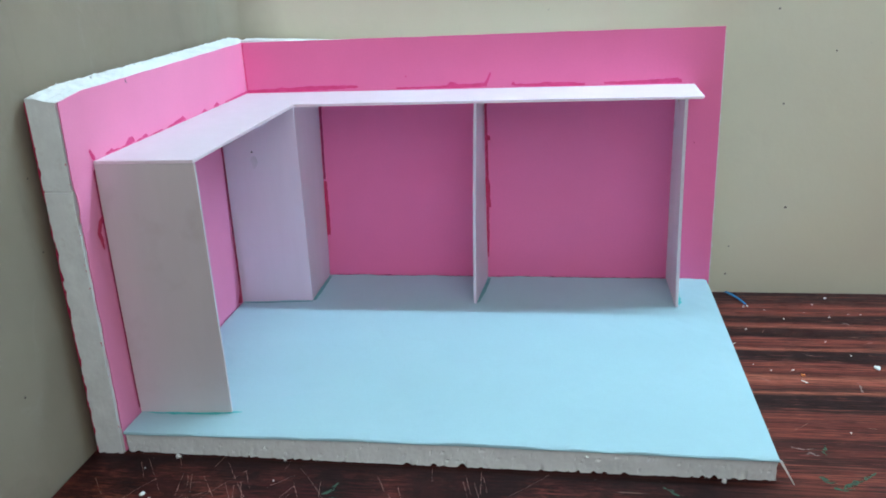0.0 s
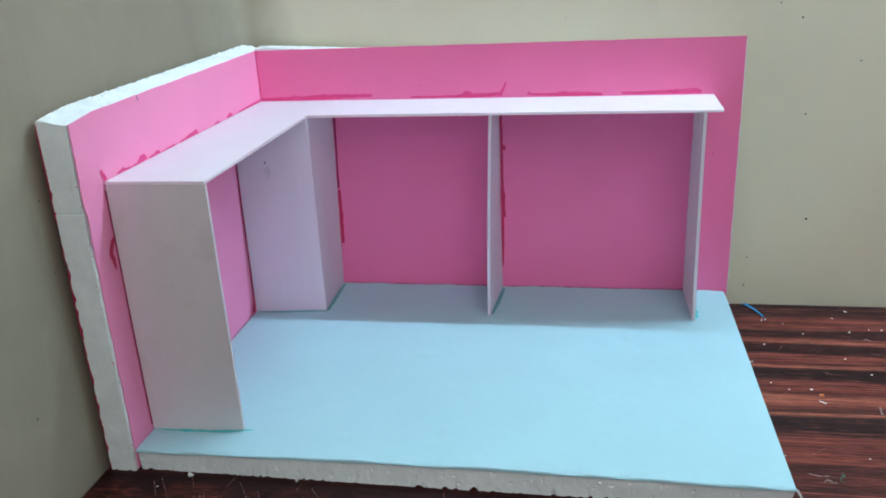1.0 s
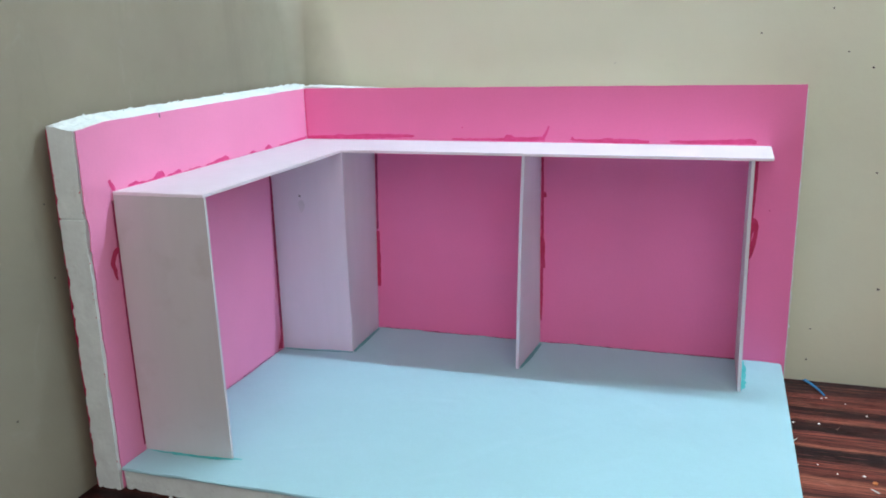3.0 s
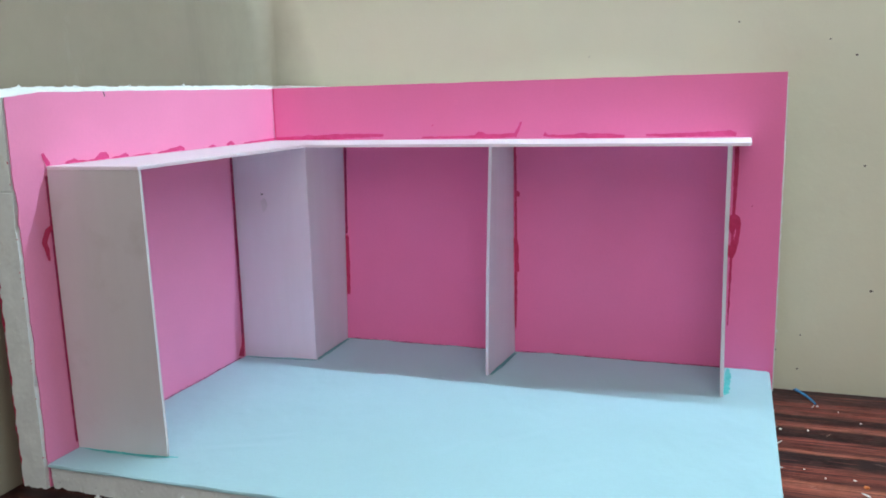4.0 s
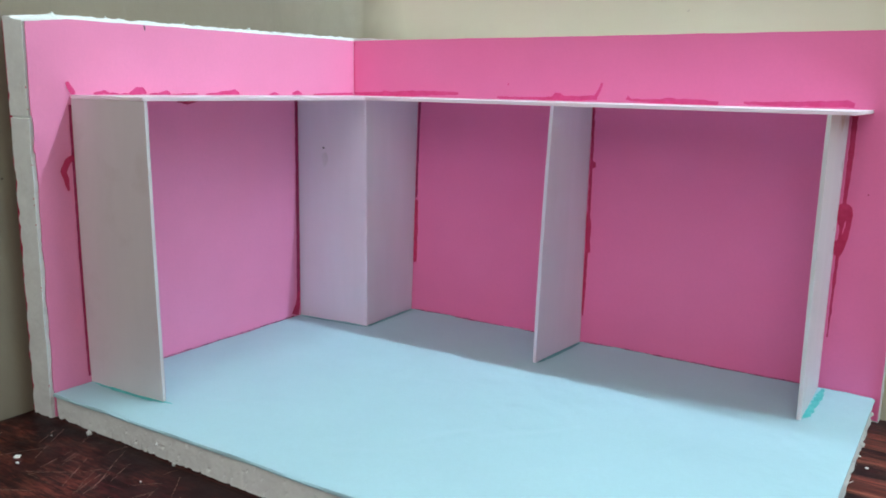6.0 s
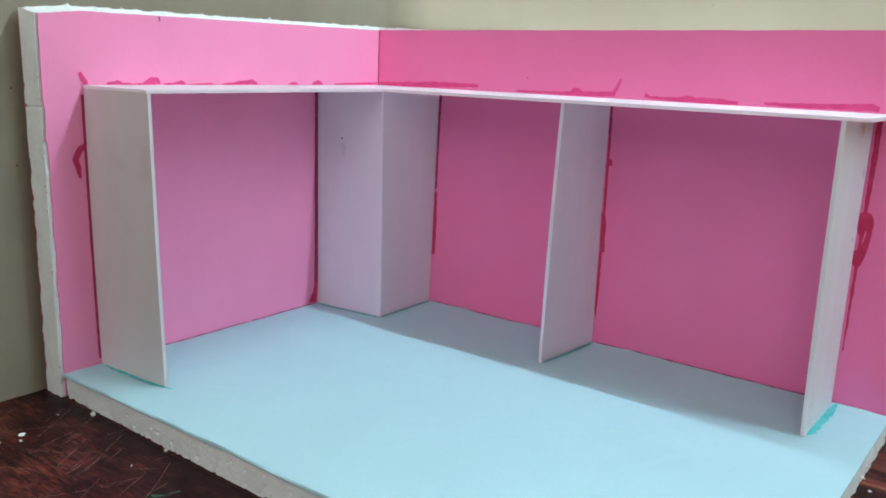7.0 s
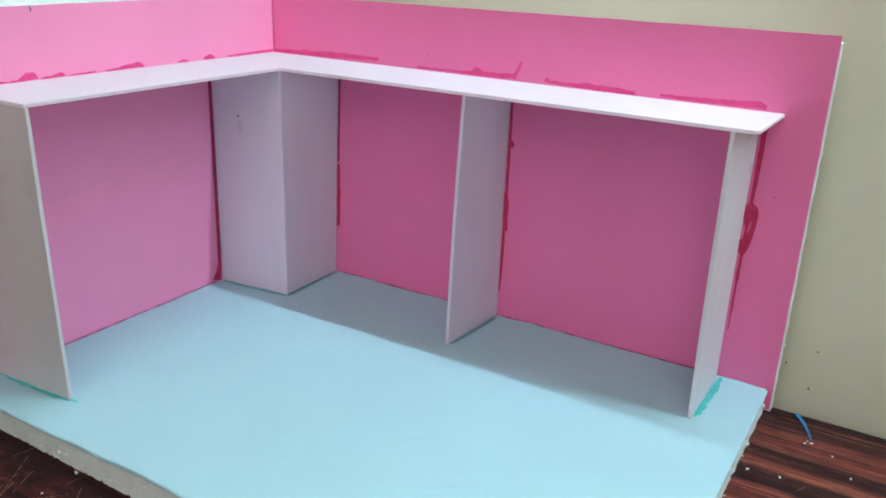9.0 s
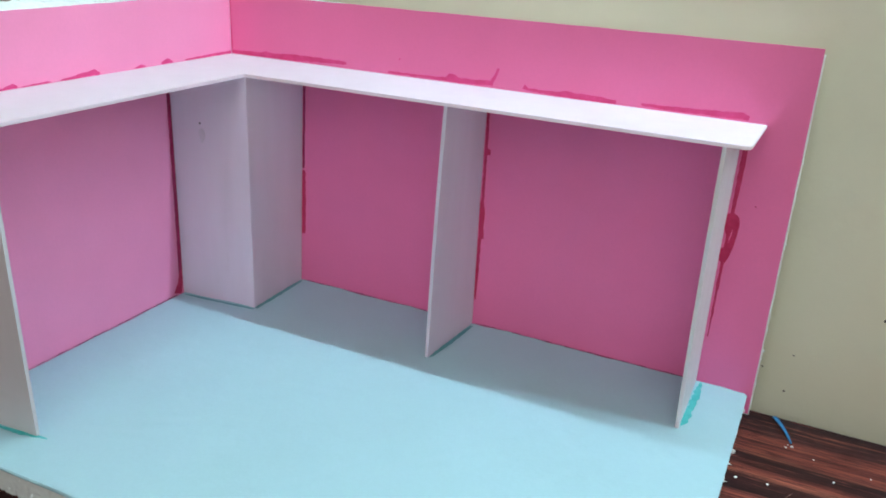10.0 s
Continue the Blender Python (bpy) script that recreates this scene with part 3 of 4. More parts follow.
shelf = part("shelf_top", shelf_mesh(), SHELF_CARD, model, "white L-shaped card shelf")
Z0, Z1 = FT - 0.0003, SH - ST + 0.0001
part("side_panel", board(((0.0003, -0.2620), (0.0652, -0.2590)), ((0.0003, -0.2632), (0.0655, -0.2622)), Z0, Z1, 0.0022, bow=-0.0004), SHADED_CARD, model, "white card side panel")
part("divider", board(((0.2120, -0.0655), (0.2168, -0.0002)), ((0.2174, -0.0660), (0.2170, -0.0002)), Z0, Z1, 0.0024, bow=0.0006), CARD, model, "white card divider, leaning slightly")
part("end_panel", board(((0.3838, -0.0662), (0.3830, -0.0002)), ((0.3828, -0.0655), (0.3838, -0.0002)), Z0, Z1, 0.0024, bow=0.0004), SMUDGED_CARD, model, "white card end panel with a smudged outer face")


def post_mesh():
    """A card strip folded once round the corner, hollow behind."""
    def plan(f):
        # the outer line, from the left wall round the fold to the back wall
        fold_x, fold_y = 0.0646 + 0.0006 * f, -0.0645 - 0.0015 * f
        return [(0.0003, -0.0702), (0.020, -0.0680 - 0.001 * f), (0.042, -0.0652 - 0.002 * f), (fold_x - 0.0012, fold_y), (fold_x - 0.0002, fold_y + 0.0003), (fold_x, fold_y + 0.0014), (0.0636 + 0.002 * f, -0.040), (0.0632 + 0.003 * f, -0.020), (0.0628 + 0.004 * f, -0.0003)]
    bm = bmesh.new()
    rows = []
    n = 12
    for k in range(n + 1):
        f = k / n
        outer = plan(f)
        inner = [(max(0.0003, x - 0.0010), min(-0.0003, y + 0.0010)) for x, y in outer]
        z = Z0 + (Z1 - Z0) * f
        rows.append([bm.verts.new((x, y, z)) for x, y in outer + inner[::-1]])
    m = len(rows[0])
    for k in range(n):
        for i in range(m):
            j = (i + 1) % m
            bm.faces.new((rows[k][i], rows[k][j], rows[k + 1][j], rows[k + 1][i]))
    half = m // 2
    for r in (rows[0], rows[-1]):
        for i in range(half - 1):
            bm.faces.new((r[i], r[i + 1], r[m - 2 - i], r[m - 1 - i]))
    return bm


post = part("corner_post", post_mesh(), CARD, model, "white card folded round the corner")
dot = bmesh.new()
dot.faces.new([dot.verts.new((0.0250 + 0.0008 * math.cos(a), -0.06846 + 0.00008 * math.cos(a), 0.1540 + 0.0008 * math.sin(a))) for a in steps(0, math.tau, 10)[:-1]])
part("speck", dot, DARK_DOT, post, "small dark dot")
smudge = bmesh.new()
smudge.faces.new([smudge.verts.new((0.0262 + 0.0030 * math.cos(a) * (1 + 0.4 * noised(a, 1, 2)), -0.06826 + 0.00028 * math.cos(a), 0.1455 + 0.0052 * math.sin(a) * (1 + 0.4 * noised(a, 4, 2)))) for a in steps(0, math.tau, 24)[:-1]])
part("smudge", smudge, FAINT_SMUDGE, post, "faint grey finger smudge")

# marker ink on the back wall
def on_back(points, material=RED_INK, rough=0.0005, seed=0):
    points = [(x, z + 0.0002, w * 0.95) if z > 0.194 else (x, z, w) for x, z, w in points]
    material = FAINT_INK if points[0][1] > 0.194 else material
    stroke("marker_or_shade_line", back_board, "y", -0.00015 - seed * 0.00001, points, material, rough, seed)


def on_left(points, material=RED_INK, rough=0.0005, seed=0):
    material = FAINT_INK if material is RED_INK and points[0][1] > 0.1935 else material
    stroke("marker_or_shade_line", left_board, "x", 0.00015 + seed * 0.00001, points, material, rough, seed)


def on_floor(points, material=TEAL_INK, rough=0.0005, seed=0):
    stroke("marker_or_shade_line", base, "z", FT + 0.0003 + (seed - 30) * 0.00002, points, material, rough, seed)


on_back([(0.001, 0.1948, 0.003), (0.030, 0.1955, 0.0036), (0.034, 0.1960, 0.0048), (0.038, 0.1957, 0.0036), (0.060, 0.1964, 0.0046), (0.085, 0.1970, 0.0034), (0.103, 0.1972, 0.0026), (0.105, 0.1974, 0.0016)], seed=1)
on_back([(0.140, 0.1948, 0.0015), (0.175, 0.1953, 0.0020), (0.201, 0.1958, 0.0035), (0.221, 0.1963, 0.0035)], seed=2)
on_back([(0.1865, 0.1955, 0.003), (0.1890, 0.1976, 0.0045), (0.1920, 0.1972, 0.0042), (0.1960, 0.1958, 0.002)], seed=3)
on_back([(0.2190, 0.1958, 0.003), (0.2215, 0.1998, 0.0026), (0.2235, 0.2043, 0.0020), (0.2243, 0.2070, 0.0016)], RED_INK, 0.0002, 4)
on_back([(0.243, 0.1973, 0.004), (0.246, 0.1958, 0.002), (0.262, 0.1953, 0.0025), (0.272, 0.1958, 0.004), (0.292, 0.1953, 0.004), (0.306, 0.1948, 0.003)], seed=5)
on_back([(0.322, 0.1958, 0.0015), (0.335, 0.1955, 0.0026), (0.360, 0.1960, 0.0034), (0.383, 0.1966, 0.0044), (0.387, 0.1958, 0.0030)], seed=6)
on_back([(0.1488, 0.2045, 0.0012), (0.1494, 0.2056, 0.0012)], RED_INK, 0.0002, 7)
on_back([(0.0010, 0.1945, 0.0006), (0.0013, 0.205, 0.0012), (0.0009, 0.222, 0.0007), (0.0012, 0.2375, 0.0010)], RED_INK, 0.0004, 35)
# down the corner post, the divider and the end panel
on_back([(0.0686, 0.190, 0.0022), (0.0672, 0.150, 0.0018), (0.0662, 0.112, 0.0022)], MAROON_INK, 0.0004, 8)
on_back([(0.0662, 0.110, 0.0034), (0.0662, 0.085, 0.0036), (0.0655, 0.057, 0.0034)], RED_INK, 0.0005, 9)
on_back([(0.2190, 0.190, 0.0022), (0.2195, 0.165, 0.0020), (0.2195, 0.110, 0.0022), (0.2190, 0.060, 0.0024), (0.2185, 0.036, 0.0014)], RED_INK, 0.0006, 10)
on_back([(0.2190, 0.1508, 0.003), (0.2212, 0.1498, 0.0044), (0.2218, 0.1470, 0.003)], RED_INK, 0.0004, 11)
on_back([(0.2190, 0.113, 0.003), (0.2200, 0.104, 0.0042), (0.2198, 0.092, 0.0036), (0.2213, 0.0845, 0.0022)], RED_INK, 0.0005, 12)
on_back([(0.3880, 0.190, 0.0032), (0.3880, 0.165, 0.0030), (0.3872, 0.130, 0.0022), (0.3866, 0.090, 0.0018), (0.3862, 0.050, 0.0008)], RED_INK, 0.0004, 13)
on_back([(0.3849, 0.1300, 0.0030), (0.3859, 0.1335, 0.0046), (0.3879, 0.1345, 0.0046), (0.3902, 0.1330, 0.0040), (0.3912, 0.1290, 0.0034), (0.3907, 0.1220, 0.0032), (0.3899, 0.1150, 0.0034), (0.3882, 0.1085, 0.0042), (0.3865, 0.1045, 0.0040), (0.3853, 0.1035, 0.002)], RED_INK, 0.0005, 14)
on_back([(0.3872, 0.1330, 0.0050), (0.3869, 0.1270, 0.0060), (0.3871, 0.1235, 0.0034), (0.3877, 0.1210, 0.0016)], RED_INK, 0.0005, 39)
on_back([(0.3855, 0.1130, 0.0030), (0.3859, 0.1080, 0.0052), (0.3863, 0.1045, 0.0040)], RED_INK, 0.0005, 40)
on_back([(0.3998, 0.1432, 0.0008), (0.4004, 0.1424, 0.0008)], RED_INK, 0.0001, 15)
# and on the left wall, above the shelf
on_left([(-0.2662, 0.2012, 0.0022), (-0.2650, 0.1985, 0.0032), (-0.2628, 0.1955, 0.0034), (-0.2615, 0.1942, 0.002)], RED_INK, 0.0003, 16)
on_left([(-0.2490, 0.1945, 0.0012), (-0.2440, 0.1948, 0.0022), (-0.2415, 0.1955, 0.0024), (-0.2380, 0.1943, 0.0012), (-0.2300, 0.1941, 0.0009), (-0.2245, 0.1943, 0.0012)], FAINT_INK, 0.0008, 17)
on_left([(-0.2085, 0.1941, 0.0007), (-0.2050, 0.1943, 0.0012), (-0.2015, 0.1941, 0.0008)], FAINT_INK, 0.0006, 41)
on_left([(-0.1900, 0.1941, 0.0007), (-0.1790, 0.1942, 0.0010), (-0.1715, 0.1946, 0.0016), (-0.1690, 0.1940, 0.0006)], FAINT_INK, 0.0006, 42)
on_left([(-0.2245, 0.1943, 0.0014), (-0.2180, 0.1962, 0.0043), (-0.2140, 0.1964, 0.0047), (-0.2110, 0.1946, 0.0014)], RED_INK, 0.0006, 18)
on_left([(-0.2020, 0.1943, 0.0014), (-0.1950, 0.1955, 0.0029), (-0.1920, 0.1943, 0.0014)], RED_INK, 0.0004, 19)
on_left([(-0.1620, 0.1939, 0.0014), (-0.1480, 0.1950, 0.0025), (-0.1350, 0.1959, 0.0036), (-0.1310, 0.1943, 0.0022)], RED_INK, 0.0005, 20)
on_left([(-0.1010, 0.1939, 0.0014), (-0.0950, 0.1948, 0.0023), (-0.0910, 0.1939, 0.0014)], RED_INK, 0.0004, 21)
on_left([(-0.0760, 0.1943, 0.0022), (-0.0700, 0.1957, 0.0035), (-0.0650, 0.1943, 0.0014)], RED_INK, 0.0004, 22)
on_left([(-0.0520, 0.1940, 0.0018), (-0.0250, 0.1945, 0.0026), (-0.0010, 0.1945, 0.0026)], RED_INK, 0.0004, 23)
on_left([(-0.2648, 0.188, 0.0026), (-0.2648, 0.150, 0.0028), (-0.2643, 0.100, 0.0032), (-0.2634, 0.020, 0.0030)], MAROON_INK, 0.0003, 24)
on_left([(-0.2650, 0.1575, 0.003), (-0.2690, 0.1550, 0.0042), (-0.2722, 0.1490, 0.0040), (-0.2705, 0.1440, 0.0036), (-0.2695, 0.1375, 0.0016)], RED_INK, 0.0004, 25)
on_left([(-0.0718, 0.190, 0.0038), (-0.0719, 0.120, 0.0038), (-0.0722, 0.060, 0.0038), (-0.0726, 0.034, 0.0042)], MAROON_INK, 0.0004, 26)
on_left([(-0.0720, 0.036, 0.003), (-0.0735, 0.026, 0.0050), (-0.0765, 0.0172, 0.0085)], RED_INK, 0.0004, 27)
on_left([(-0.1870, 0.1900, 0.0020), (-0.1780, 0.1890, 0.0032), (-0.1700, 0.1902, 0.0016)], RED_INK, 0.0004, 28)
on_left([(-0.2105, 0.2372, 0.0005), (-0.2100, 0.2350, 0.0010), (-0.2098, 0.2338, 0.0005)], SPECK, 0.0002, 29)
# the shade in the gap where the papers meet the floor, drawn as a thin dark line
on_left([(-0.256, FT + 0.0003, 0.00022), (-0.200, FT + 0.0004, 0.00044), (-0.140, FT + 0.0004, 0.00039), (-0.078, FT + 0.0004, 0.00066)], JOINT_SHADE, 0.0005, 36)
on_back([(0.066, FT + 0.0003, 0.00039), (0.120, FT + 0.0004, 0.00049), (0.180, FT + 0.0003, 0.00033), (0.214, FT + 0.0004, 0.00055)], JOINT_SHADE, 0.0006, 37)
on_back([(0.221, FT + 0.0003, 0.00033), (0.270, FT + 0.0004, 0.00049), (0.330, FT + 0.0003, 0.00033), (0.382, FT + 0.0004, 0.00055)], JOINT_SHADE, 0.0006, 38)
# teal ink along the feet on the floor sheet
on_floor([(0.005, -0.2640, 0.0006), (0.018, -0.2640, 0.0016), (0.027, -0.2640, 0.0030), (0.036, -0.2634, 0.0022), (0.047, -0.2628, 0.0030), (0.057, -0.2618, 0.0026), (0.065, -0.2604, 0.0024), (0.0722, -0.2590, 0.0007)], TEAL_INK, 0.0010, 30)
on_floor([(0.004, -0.0728, 0.0014), (0.020, -0.0716, 0.0026), (0.036, -0.0700, 0.0020), (0.050, -0.0684, 0.0030), (0.0655, -0.0664, 0.0022)], DULL_TEAL_INK, 0.0004, 31)
on_floor([(0.0660, -0.0650, 0.0026), (0.0658, -0.045, 0.0036), (0.0652, -0.020, 0.0030), (0.0648, -0.004, 0.0024)], DULL_TEAL_INK, 0.0006, 32)
on_floor([(0.2146, -0.0640, 0.0018), (0.2165, -0.046, 0.0034), (0.2186, -0.022, 0.0032), (0.2198, -0.006, 0.0022)], DULL_TEAL_INK, 0.0006, 33)
on_floor([(0.3858, -0.0625, 0.0016), (0.3866, -0.0570, 0.0046), (0.3872, -0.040, 0.0040), (0.3878, -0.020, 0.0044), (0.3878, -0.006, 0.0026), (0.3874, -0.002, 0.0008)], TEAL_INK, 0.0013, 34)

# loose foam beads still clinging to the boards
def bead(parent, x, y, z, r, seed):
    bm = pebble((r, r * 0.8, r), seed, 0.9)
    bmesh.ops.translate(bm, verts=bm.verts, vec=(x, y, z))
    part("foam_bead", bm, FOAM, parent)


for i, (x, y, r) in enumerate([(-0.0155, -0.105, 0.0016), (-0.016, -0.165, 0.0012), (-0.013, -0.228, 0.0010), (-0.016, -0.262, 0.0014), (-0.0165, -0.060, 0.0010), (-0.014, -0.193, 0.0008)]):
    bead(left_board, x, y, left_top(y) + 0.0024, r, i)
for i, (x, y, z, r) in enumerate([(0.039, -0.2925, 0.0, 0.0020), (0.099, -0.2922, 0.0095, 0.0011), (0.304, -0.2920, 0.0130, 0.0010), (0.385, -0.2920, 0.0, 0.0018), (0.112, -0.2918, 0.001, 0.0013),
                                  (0.4175, -0.060, 0.006, 0.0018), (0.4168, -0.135, 0.003, 0.0022), (0.4160, -0.205, 0.005, 0.0018), (0.4155, -0.250, 0.002, 0.0014), (0.4172, -0.012, 0.008, 0.0020)]):
    bead(base, x, y, z, r, i + 9)
for i, (x, y, z, r) in enumerate([(0.4212, 0.004, 0.046, 0.0012), (0.4210, 0.006, 0.120, 0.0009), (0.4208, 0.005, 0.172, 0.0008)]):
    bead(back_board, x, y, z, r, i + 31)

# red-pink shreds of paper left along the cut front edge of the side board
random.seed(11)
for i in range(14):
    z = random.uniform(0.006, 0.232)
    fleck = pebble((random.uniform(0.0002, 0.0005), 0.0003, random.uniform(0.0003, 0.0008)), i + 70, 1.0)
    bmesh.ops.translate(fleck, verts=fleck.verts, vec=(random.choice((-0.0008, -0.0010, -0.0012, -0.0186)) + random.uniform(-0.0004, 0.0004), -0.2906, z))
    part("paper_shred", fleck, PINK_EDGE, left_board)

# ---- bits on the table ----
def crumb(x, y, r, seed, material=FOAM, label="tiny white polystyrene crumb lying on the table", long=1.0):
    y = y * 1.035 - 0.003 if x > 0.41 else y
    bm = pebble((r * long, r * 0.75, r * 0.7), seed)
    ob = part("foam_crumb" if material is FOAM else "crumb", bm, material, None)
    ob.location = (x, y, 0.0)
    ob.rotation_euler = (0, 0, seed * 2.399)
    tagged(ob, label, "crumb", "crumbs on the table")


CRUMBS = [(0.521, -0.002, 1.5), (0.506, -0.016, 0.8), (0.475, -0.047, 0.9), (0.513, -0.042, 1.1), (0.530, -0.036, 0.7), (0.540, -0.036, 0.8), (0.440, -0.068, 1.0), (0.497, -0.088, 0.7), (0.509, -0.112, 0.8),
          (0.460, -0.137, 1.2), (0.521, -0.132, 3.2), (0.444, -0.138, 0.6), (0.433, -0.129, 0.6), (0.475, -0.220, 0.8), (0.463, -0.029, 0.7), (0.495, -0.033, 0.6)]
for i, (x, y, r) in enumerate(CRUMBS):
    crumb(x, y, r * 0.001, i + 1.3)
for i, (x, y, r) in enumerate([(0.450, -0.021, 1.0), (0.4465, -0.0235, 0.8), (0.4475, -0.020, 0.6), (0.034, -0.3325, 2.2), (0.040, -0.336, 1.1), (0.022, -0.305, 0.6), (0.111, -0.312, 0.7), (0.034, -0.345, 1.0), (0.4225, -0.070, 1.2)]):
    crumb(x, y, r * 0.001, i + 40.7)
crumb(0.465, -0.145, 0.0021, 77.0, ORANGE_BIT, "tiny orange crumb lying on the table")
crumb(0.464, -0.1545, 0.0010, 61.2, FOAM, "thin white shaving lying on the table", 3.4)


def ribbon():
    """A tapering strip of blue plastic that rises a little at the wall."""
    bm = bmesh.new()
    rows = []
    for f in steps(0, 1, 14):
        x, y = 0.4365 + 0.0125 * f + 0.001 * math.sin(f * 3), 0.0040 - 0.0265 * f
        z = 0.0006 + 0.0010 * (1 - f) ** 2 + 0.0008 * math.sin(f * math.pi)
        w = 0.0007 * (1 - f) + 0.0004
        rows.append([bm.verts.new((x + s * w, y + s * w * 0.45, z + h)) for s, h in ((-1, 0), (1, 0.0004), (1, 0.0009), (-1, 0.0005))])
    for a, b in zip(rows, rows[1:]):
        for i in range(4):
            j = (i + 1) % 4
            bm.faces.new((a[i], a[j], b[j], b[i]))
    bm.faces.new(rows[0])
    bm.faces.new(rows[-1])
    return bm


tagged(part("plastic_strip", ribbon(), BLUE_PLASTIC, None, smooth=True), "thin blue plastic strip lying on the table against the wall", "plastic strip")


def sliver():
    bm = bmesh.new()
    rows = []
    for f in steps(0, 1, 6):
        x, y, z = 0.4172 + 0.0078 * f, -0.2870 - 0.0045 * f, 0.0132 * (1 - f) + 0.0004
        w = 0.0006 * (1.1 - f)
        rows.append([bm.verts.new((x + s * w, y, z + h)) for s, h in ((-1, 0), (1, 0), (1, 0.0006), (-1, 0.0006))])
    for a, b in zip(rows, rows[1:]):
        for i in range(4):
            j = (i + 1) % 4
            bm.faces.new((a[i], a[j], b[j], b[i]))
    bm.faces.new(rows[0])
    bm.faces.new(rows[-1])
    return bm


def splinter(y, z, out, rise, turn, r):
    """A thin splinter of foam that sticks out of the cut edge of the base."""
    bm = bmesh.new()
    a, b = Vector((0.4150, y, z)), Vector((0.4165 + out, y + turn, z + rise))
    rings = []
    for f in steps(0, 1, 4):
        c = a.lerp(b, f)
        w = r * (1.15 - f) * (1 + 0.5 * noised(f * 4, y * 90, 1))
        rings.append([bm.verts.new((c.x, c.y + w * math.cos(q), c.z + w * 0.6 * math.sin(q))) for q in steps(0, math.tau, 5)[:-1]])
    for p, q in zip(rings, rings[1:]):
        for i in range(5):
            j = (i + 1) % 5
            bm.faces.new((p[i], p[j], q[j], q[i]))
    bm.faces.new(rings[0])
    bm.faces.new(rings[-1])
    part("foam_splinter", bm, FOAM, base)


for y, z, out, rise, turn, r in ((-0.131, 0.011, 0.0040, 0.0030, 0.0030, 0.0010), (-0.250, 0.010, 0.0030, 0.0018, 0.0015, 0.0010), (-0.096, 0.009, 0.0024, 0.0016, -0.0020, 0.0009),
                                 (-0.150, 0.006, 0.0034, 0.0010, -0.0025, 0.0013), (-0.185, 0.004, 0.0022, 0.0006, 0.0012, 0.0013), (-0.068, 0.004, 0.0022, -0.0006, -0.0010, 0.0012)):
    splinter(y, z, out, rise, turn, r)
tagged(part("foam_sliver", sliver(), FOAM), "thin white foam sliver leaning on the model", "crumb")


def smear(points, material, seed, label):
    stroke("paint_smear", table, "z", 0.0003 + (seed - 50) * 0.00002, points, material, 0.0018, seed, label)


GREEN = "dried green paint"
smear([(0.4545, -0.2465, 0.0008), (0.4538, -0.250, 0.0022), (0.4520, -0.254, 0.0014), (0.4525, -0.258, 0.0006)], GREEN_PAINT, 50, GREEN)
smear([(0.4415, -0.2815, 0.0006), (0.4450, -0.2838, 0.0024), (0.4480, -0.2860, 0.0012), (0.4510, -0.2862, 0.0005)], GREEN_PAINT, 51, GREEN)
smear([(0.4425, -0.2850, 0.0005), (0.4465, -0.2875, 0.0012), (0.4500, -0.2880, 0.0005)], GREEN_PAINT, 52, GREEN)
smear([(0.4520, -0.2930, 0.0010), (0.4590, -0.2880, 0.0036), (0.4660, -0.2830, 0.0028), (0.4760, -0.2750, 0.0008)], GREEN_PAINT, 53, GREEN)
smear([(0.4470, -0.2925, 0.0008), (0.4530, -0.2940, 0.0022), (0.4600, -0.2920, 0.0008)], GREEN_PAINT, 54, GREEN)
smear([(0.1440, -0.3260, 0.0010), (0.1480, -0.3210, 0.0032), (0.1515, -0.3160, 0.0022), (0.1520, -0.3110, 0.0007)], GREEN_PAINT, 55, GREEN)
smear([(0.1470, -0.3290, 0.0012), (0.1530, -0.3270, 0.0026), (0.1580, -0.3280, 0.0008)], GREEN_PAINT, 56, GREEN)
smear([(0.3490, -0.3000, 0.0008), (0.3535, -0.3035, 0.0030), (0.3570, -0.3075, 0.0012)], GREEN_PAINT, 57, GREEN)
GREY = "greyish scuff"
smear([(0.5005, -0.163, 0.0006), (0.5000, -0.169, 0.0018), (0.4985, -0.177, 0.0010)], GREY_SCUFF, 58, GREY)
smear([(0.5190, -0.0605, 0.0010), (0.5225, -0.0585, 0.0024), (0.5250, -0.0620, 0.0008)], GREY_SCUFF, 59, GREY)
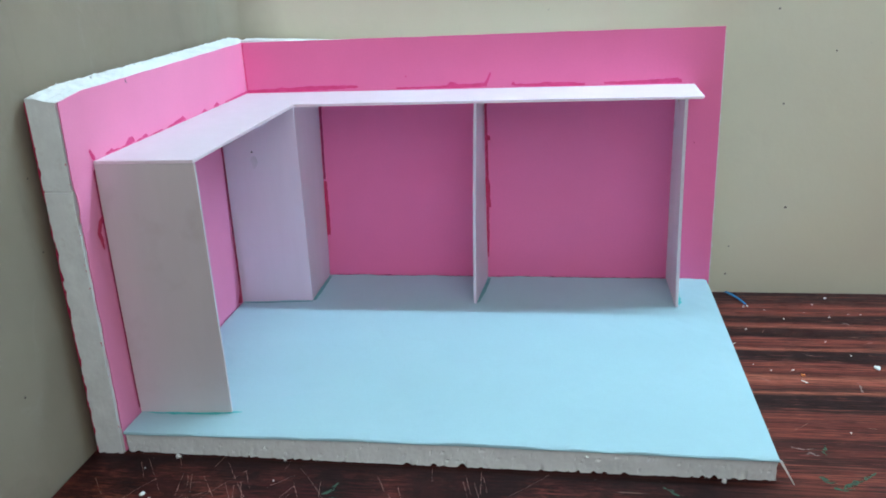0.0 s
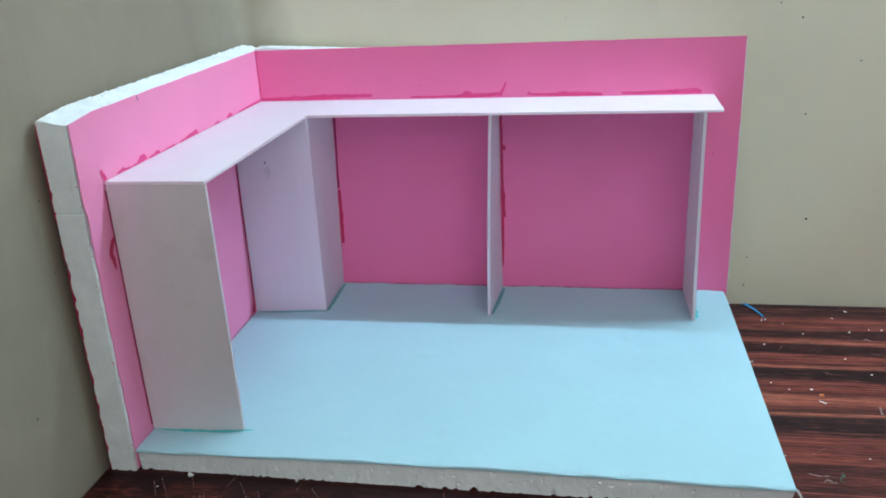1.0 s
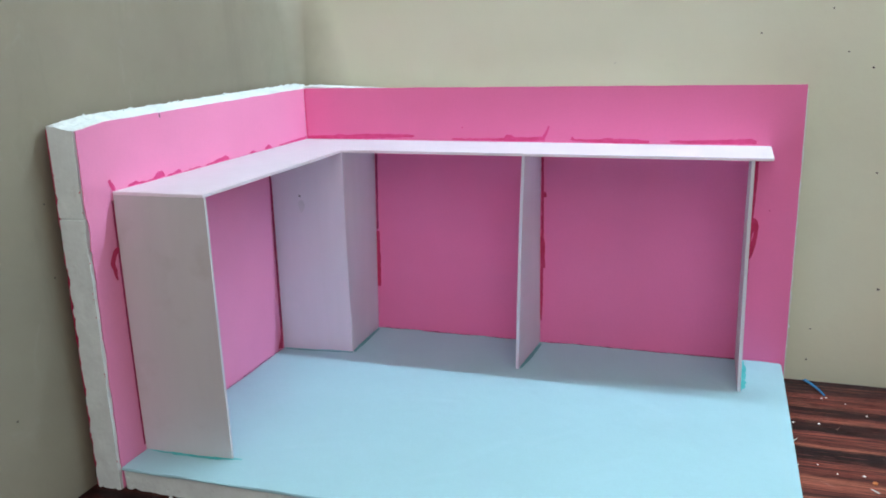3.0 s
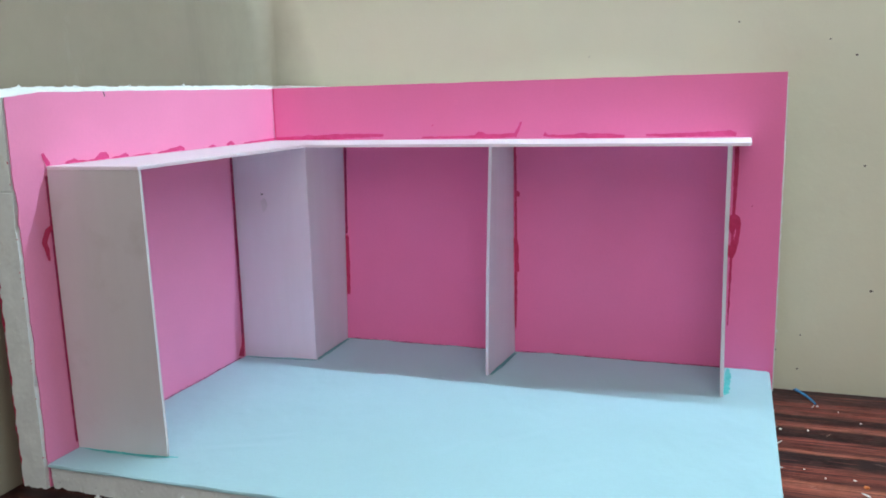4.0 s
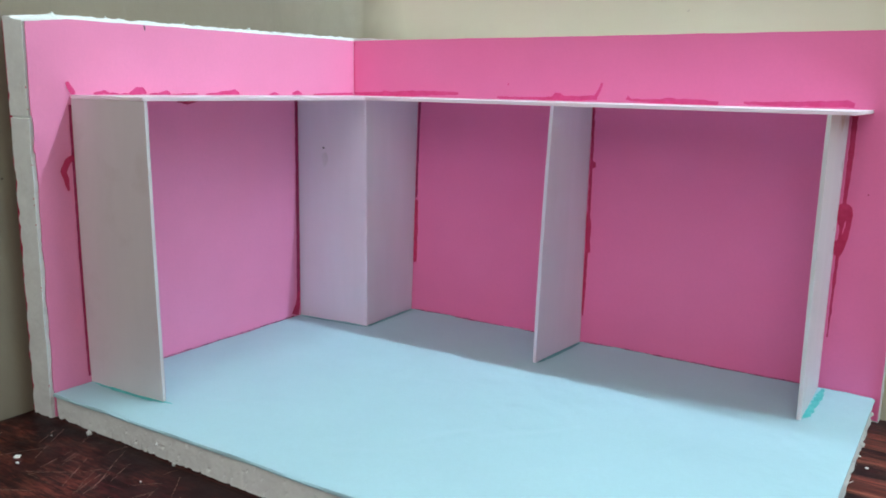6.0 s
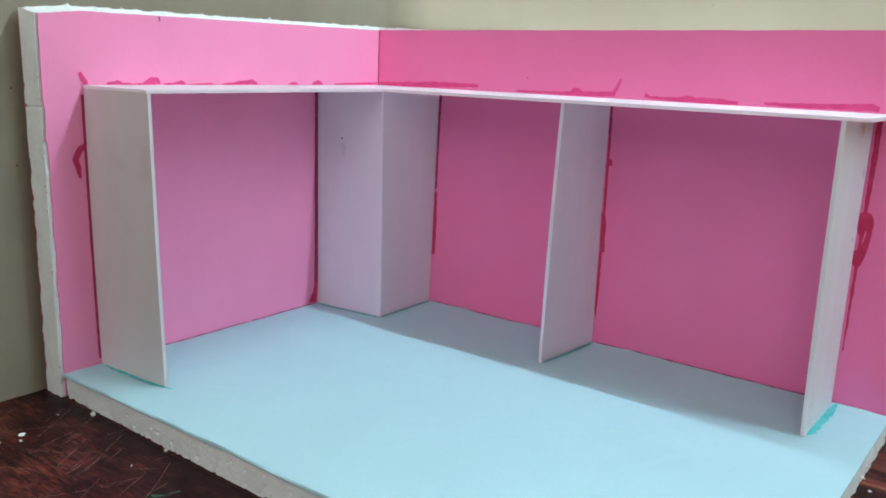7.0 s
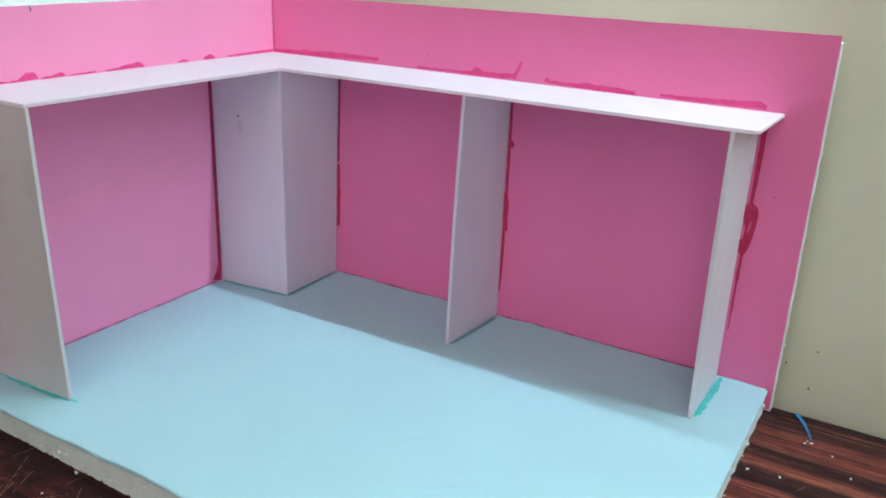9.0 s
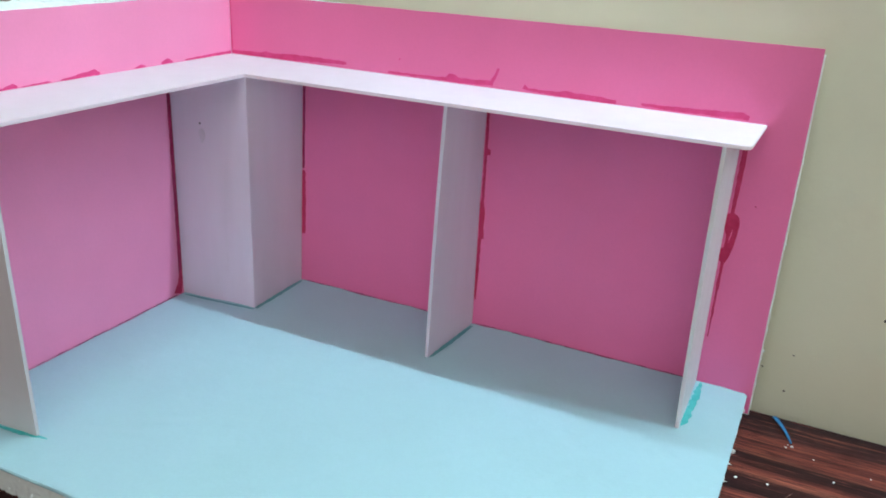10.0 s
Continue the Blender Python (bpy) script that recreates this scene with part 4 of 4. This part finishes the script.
smear([(0.4330, -0.2510, 0.0006), (0.4385, -0.2530, 0.0014), (0.4470, -0.2520, 0.0007)], GREY_SCUFF, 60, GREY)
smear([(0.4400, -0.2585, 0.0005), (0.4430, -0.2570, 0.0012), (0.4480, -0.2590, 0.0005)], GREY_SCUFF, 61, GREY)


def scratch(x, y, turn, length, width=0.0004, bend=0.0, seed=60):
    """A fine pale scratch in the laminate."""
    c, d = math.cos(radians(turn)), math.sin(radians(turn))
    points = [(x + c * length * f - d * bend * math.sin(f * math.pi), y + d * length * f + c * bend * math.sin(f * math.pi), width * (0.35 + 0.65 * math.sin(0.15 + f * 2.8))) for f in steps(0, 1, 5)]
    stroke("scratch", table, "z", 0.00012 + (seed - 60) * 0.000004, points, SCRATCH, width * 0.4, seed)


random.seed(5)
for i in range(18):
    x, y = random.uniform(-0.01, 0.42), random.uniform(-0.37, -0.297)
    scratch(x, y, random.choice((42, 46, 62, 84, 96, 112, 122, 18)) + random.uniform(-5, 5), random.uniform(0.010, 0.040), random.uniform(0.00012, 0.00024), random.uniform(-0.0005, 0.0005), 60 + i)
for i in range(14):
    scratch(random.uniform(0.43, 0.55), random.uniform(-0.30, -0.04), random.uniform(-70, 70), random.uniform(0.004, 0.014), random.uniform(0.0002, 0.0004), 0.0, 120 + i)
for x, y, n in ((0.064, -0.322, 4), (0.097, -0.326, 6), (0.024, -0.306, 1), (0.135, -0.325, 2), (0.187, -0.322, 3), (0.245, -0.318, 5)):
    for i in range(n):
        scratch(x + random.uniform(-0.010, 0.010), y + random.uniform(-0.014, 0.006), random.uniform(92, 122), random.uniform(0.012, 0.026), random.uniform(0.00014, 0.00026), random.uniform(-0.0004, 0.0004), 140 + i)
# longer straight scratches that cross one another at the worn front corner
for i in range(11):
    scratch(random.uniform(0.0, 0.15), random.uniform(-0.375, -0.315), random.choice((36, 44, 128, 58)) + random.uniform(-4, 4), random.uniform(0.025, 0.055), random.uniform(0.00014, 0.0003), random.uniform(-0.0006, 0.0006), 160 + i)
